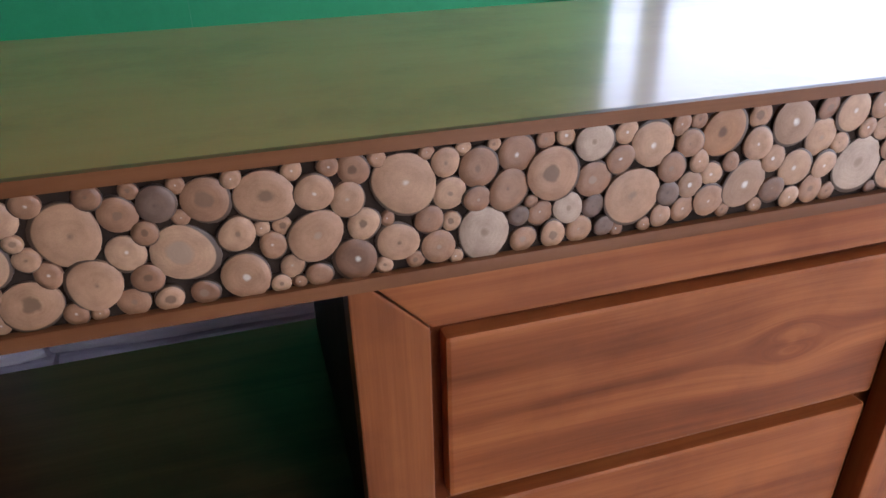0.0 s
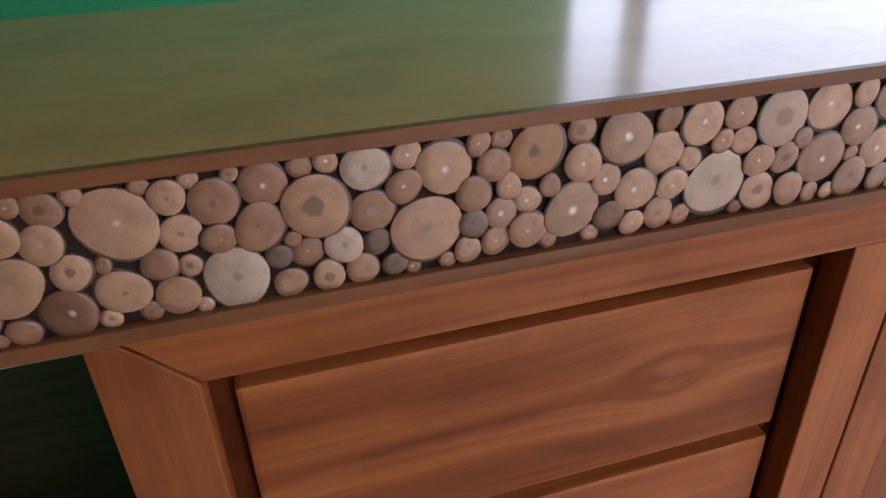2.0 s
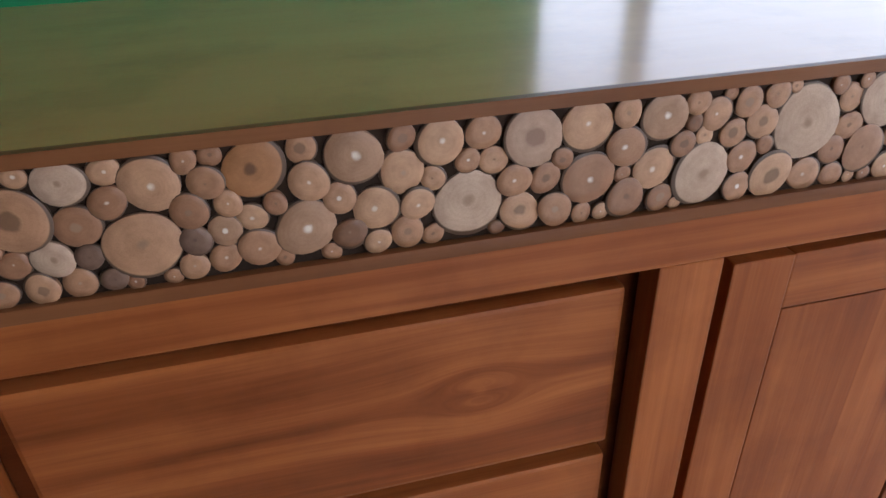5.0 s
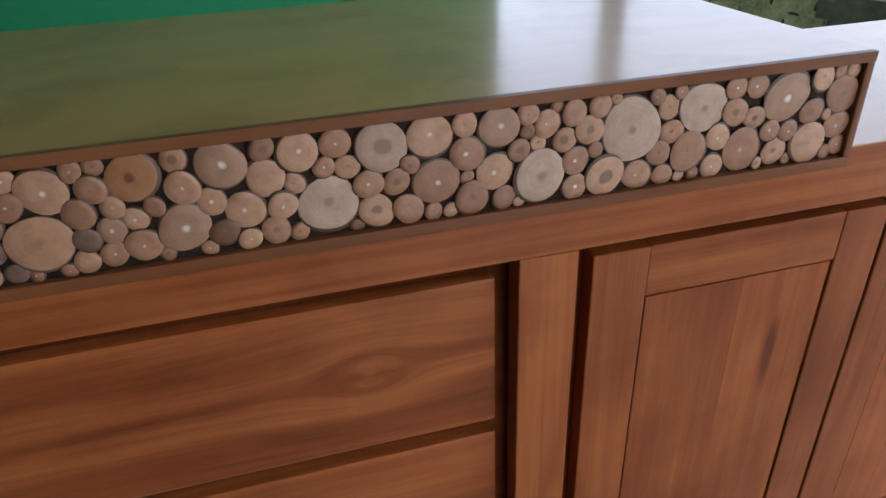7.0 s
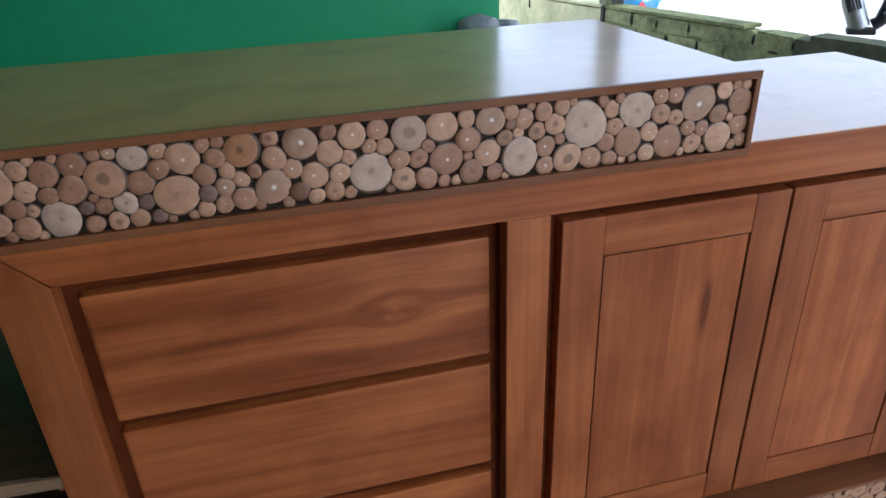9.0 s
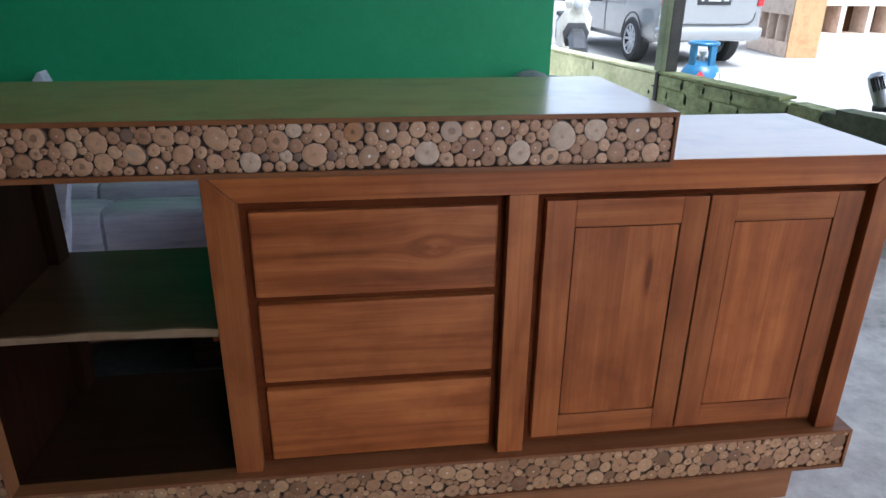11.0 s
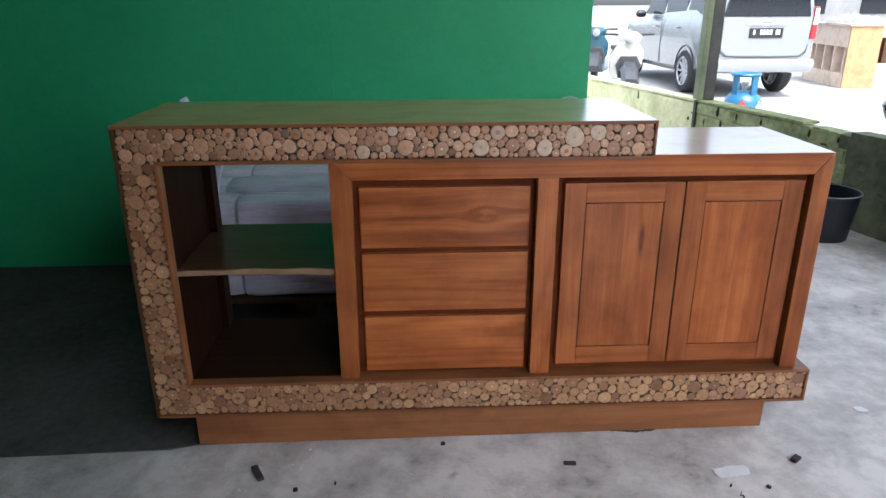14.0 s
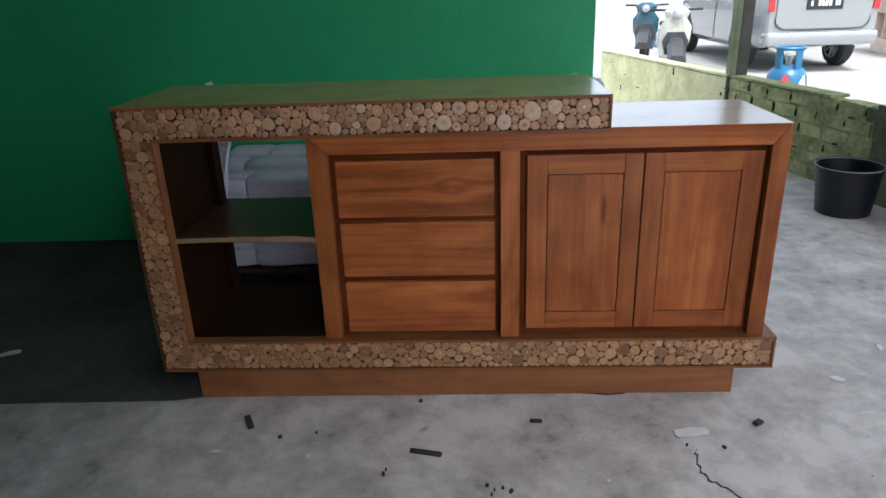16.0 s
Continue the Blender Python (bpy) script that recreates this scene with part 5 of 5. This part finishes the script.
# Pits and specks in the concrete, drawn as small dark blocks.
DARK_BITS = [(0.976, -0.390, 0.016), (0.994, -0.406, 0.011), (1.015, -0.398, 0.014), (1.035, -0.410, 0.020), (0.987, -0.422, 0.012), (0.711, -0.348, 0.018), (0.715, -0.331, 0.010), (0.783, -0.019, 0.020), (1.608, -0.243, 0.012), (1.605, -0.238, 0.010), (1.512, -0.231, 0.010), (0.498, -0.173, 0.010)]
for x, y, size in DARK_BITS:
    dark_bit(x, y, 0.6 * size, 3700 * x % 180, 0.4 * size)
srng = random.Random(21)
for k in range(26):
    a, b = srng.uniform(0.1, 2.5), srng.uniform(-0.75, -0.06)
    scrap(a, b, srng.uniform(0.006, 0.016), srng.uniform(0.005, 0.011), srng.uniform(0, 180), 30 + k)

def crack(name, points, w, seed):
    """A jagged crack in the concrete, laid as a dark strip just above its surface."""
    g = random.Random(seed)
    path = []
    for (ax, ay), (bx, by) in zip(points, points[1:]):
        for k in range(7):
            u = k / 7
            path.append((ax + (bx - ax) * u + g.uniform(-0.006, 0.006), ay + (by - ay) * u + g.uniform(-0.006, 0.006)))
    path.append(points[-1])
    bm = bmesh.new()
    rows = []
    for k, (x, y) in enumerate(path):
        half = 0.5 * w * g.uniform(0.5, 1.3) * (0.15 if k in (0, len(path) - 1) else 1.0)
        rows.append([bm.verts.new((x + q * half, y + 0.6 * q * half, z)) for q, z in ((-1, 0.0012), (1, 0.0012), (1, -0.004), (-1, -0.004))])
    for a, b in zip(rows, rows[1:]):
        for k in range(4):
            bm.faces.new((a[k], a[(k + 1) % 4], b[(k + 1) % 4], b[k]))
    bm.faces.new(rows[0][::-1])
    bm.faces.new(rows[-1])
    bmesh.ops.recalc_face_normals(bm, faces=bm.faces[:])
    part(name, bm, M_CRACK, floor, "dark jagged crack")


# Dark colour stands for the shade inside a crack.
M_CRACK = speckled("dark_crack", (0.03, 0.028, 0.025), (0.08, 0.075, 0.07), 40, 0.95)
crack("crack", [(1.53, -0.25), (1.515, -0.31), (1.53, -0.36), (1.575, -0.42), (1.60, -0.46)], 0.0050, 2)
# Dark strip in place of the shaded gap under the plinth.
crack("crack", [(1.27, 0.026), (1.33, 0.018), (1.40, 0.022)], 0.014, 6)
# ---- low brick wall ----
LW = new("low_wall")
WA, WB = Vector((3.21, 1.30, 0)), Vector((2.24, 5.4, 0))
along = (WB - WA)
LW_TURN = math.degrees(math.atan2(along.y, along.x))
LW.matrix_basis = pose(WA.x, WA.y, 0, 0, 0, LW_TURN)
tagged(LW, "low mossy brick wall with uneven courses", "wall", kind="structure")
START, LENGTH, COURSE, BRICK = -1.4, along.length, 0.083, 0.21
RENDERED, POST_AT = 0.62, 1.99


def daubed(x0, x1, z1, face, rough_by, seed):
    """A wall core whose front is daubed by hand: an uneven face on a solid back."""
    bm = bmesh.new()
    nx, nz = max(2, int((x1 - x0) / 0.022)), max(2, int(z1 / 0.022))
    front, back = [], []
    for k in range(nz + 1):
        for n in range(nx + 1):
            x, z = x0 + (x1 - x0) * n / nx, z1 * k / nz
            p = Vector((x * 5.0 + seed, z * 7.0, 0.3))
            d = noise.noise(p) * 0.75 + noise.noise(p * 3.1) * 0.45
            drop = 0.010 * abs(noise.noise(Vector((x * 6.0, seed, 0.0)))) if k == nz else 0.0
            front.append(bm.verts.new((x, face + rough_by * d, z - drop)))
            back.append(bm.verts.new((x, -0.105, z - drop)))
    w = nx + 1
    for k in range(nz):
        for n in range(nx):
            a = k * w + n
            bm.faces.new((front[a], front[a + 1], front[a + 1 + w], front[a + w]))
            bm.faces.new((back[a], back[a + w], back[a + 1 + w], back[a + 1]))
    rim = list(range(w)) + [k * w + nx for k in range(1, nz + 1)] + [nz * w + n for n in range(nx - 1, -1, -1)] + [k * w for k in range(nz - 1, 0, -1)]
    for a, b in zip(rim, rim[1:] + rim[:1]):
        bm.faces.new((front[a], back[a], back[b], front[b]))
    bmesh.ops.recalc_face_normals(bm, faces=bm.faces[:])
    return bm


# Near end: render and moss, darkened further in colour for the shade there.
part("rendered_end", daubed(START, RENDERED, 0.515, 0.006, 0.006, 3.0), M_RENDER, LW, "mossy cement render with shade in its dark tone")
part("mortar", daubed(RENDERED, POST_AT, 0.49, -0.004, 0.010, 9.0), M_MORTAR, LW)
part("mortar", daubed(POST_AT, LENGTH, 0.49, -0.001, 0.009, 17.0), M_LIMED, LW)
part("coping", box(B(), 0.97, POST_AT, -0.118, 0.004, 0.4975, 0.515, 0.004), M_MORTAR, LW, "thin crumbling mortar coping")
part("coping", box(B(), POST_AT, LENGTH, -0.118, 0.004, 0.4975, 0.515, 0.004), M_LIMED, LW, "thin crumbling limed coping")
brng = random.Random(11)
brick_kinds = []
for k in range(6):
    bm = box(B(), -BRICK / 2 + 0.006, BRICK / 2 - 0.006, -0.05, 0.05, -COURSE / 2 + 0.003, COURSE / 2 - 0.003, 0.006)
    for v in bm.verts:
        v.co += Vector(noise.noise_vector(v.co * 30 + Vector((k * 5.0, 0, 0)))) * 0.014
    brick_kinds.append((mesh_of("brick", bm.copy(), M_BRICK), mesh_of("brick", bm.copy(), M_LIMED), mesh_of("brick", bm, M_RENDER)))
joints = []
for c in range(6):
    x = -0.4 + (BRICK / 2 if c % 2 else 0.01)
    while x < LENGTH - BRICK / 2:
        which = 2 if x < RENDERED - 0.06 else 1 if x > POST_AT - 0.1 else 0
        wide = BRICK * brng.uniform(0.85, 1.12)
        out = (brng.uniform(-0.003, 0.007), brng.uniform(-0.008, 0.002), brng.uniform(0.002, 0.008))[which]
        ob = new("brick", brng.choice(brick_kinds)[which])
        ob.parent = LW
        ob.matrix_basis = Matrix.LocRotScale((x + wide / 2, -0.054 + out, (c + 0.5) * COURSE + brng.uniform(-0.004, 0.004)),
                                             Euler((brng.uniform(-0.04, 0.04), brng.uniform(-0.03, 0.03), brng.uniform(-0.03, 0.03))), (wide / BRICK, 1, brng.uniform(0.94, 1.03)))
        if x > RENDERED:
            joints.append((x, (c + 0.5) * COURSE, True))
            joints.append((x + wide * brng.uniform(0.2, 0.8), c * COURSE + COURSE, False))
        x += wide
# Dark blobs set on the joints stand for shaded gaps.
crevice_kinds = []
for k in range(4):
    bm = bmesh.new()
    bmesh.ops.create_icosphere(bm, subdivisions=2, radius=1.0)
    for v in bm.verts:
        v.co *= 1.0 + 0.5 * noise.noise(v.co * 1.7 + Vector((k * 3.0, 0, 0)))
    crevice_kinds.append(mesh_of("crevice", bm, M_CREVICE))
for u, z, upright in joints:
    if brng.random() > (0.07 if u > POST_AT else 0.62 if upright else 0.30) or z > 0.46:
        continue
    ob = new("crevice", brng.choice(crevice_kinds))
    ob.parent = LW
    size = (brng.uniform(0.004, 0.008), 0.010, brng.uniform(0.014, 0.034)) if upright else (brng.uniform(0.015, 0.045), 0.010, brng.uniform(0.003, 0.006))
    ob.matrix_basis = Matrix.LocRotScale((u, -0.003, z), Euler((0, brng.uniform(-0.12, 0.12), 0)), size)
part("joint", box(B(), 1.975, 2.005, -0.09, 0.010, 0.0, 0.512, 0.004), M_POST_DARK, LW, "dark upright joint below the post")
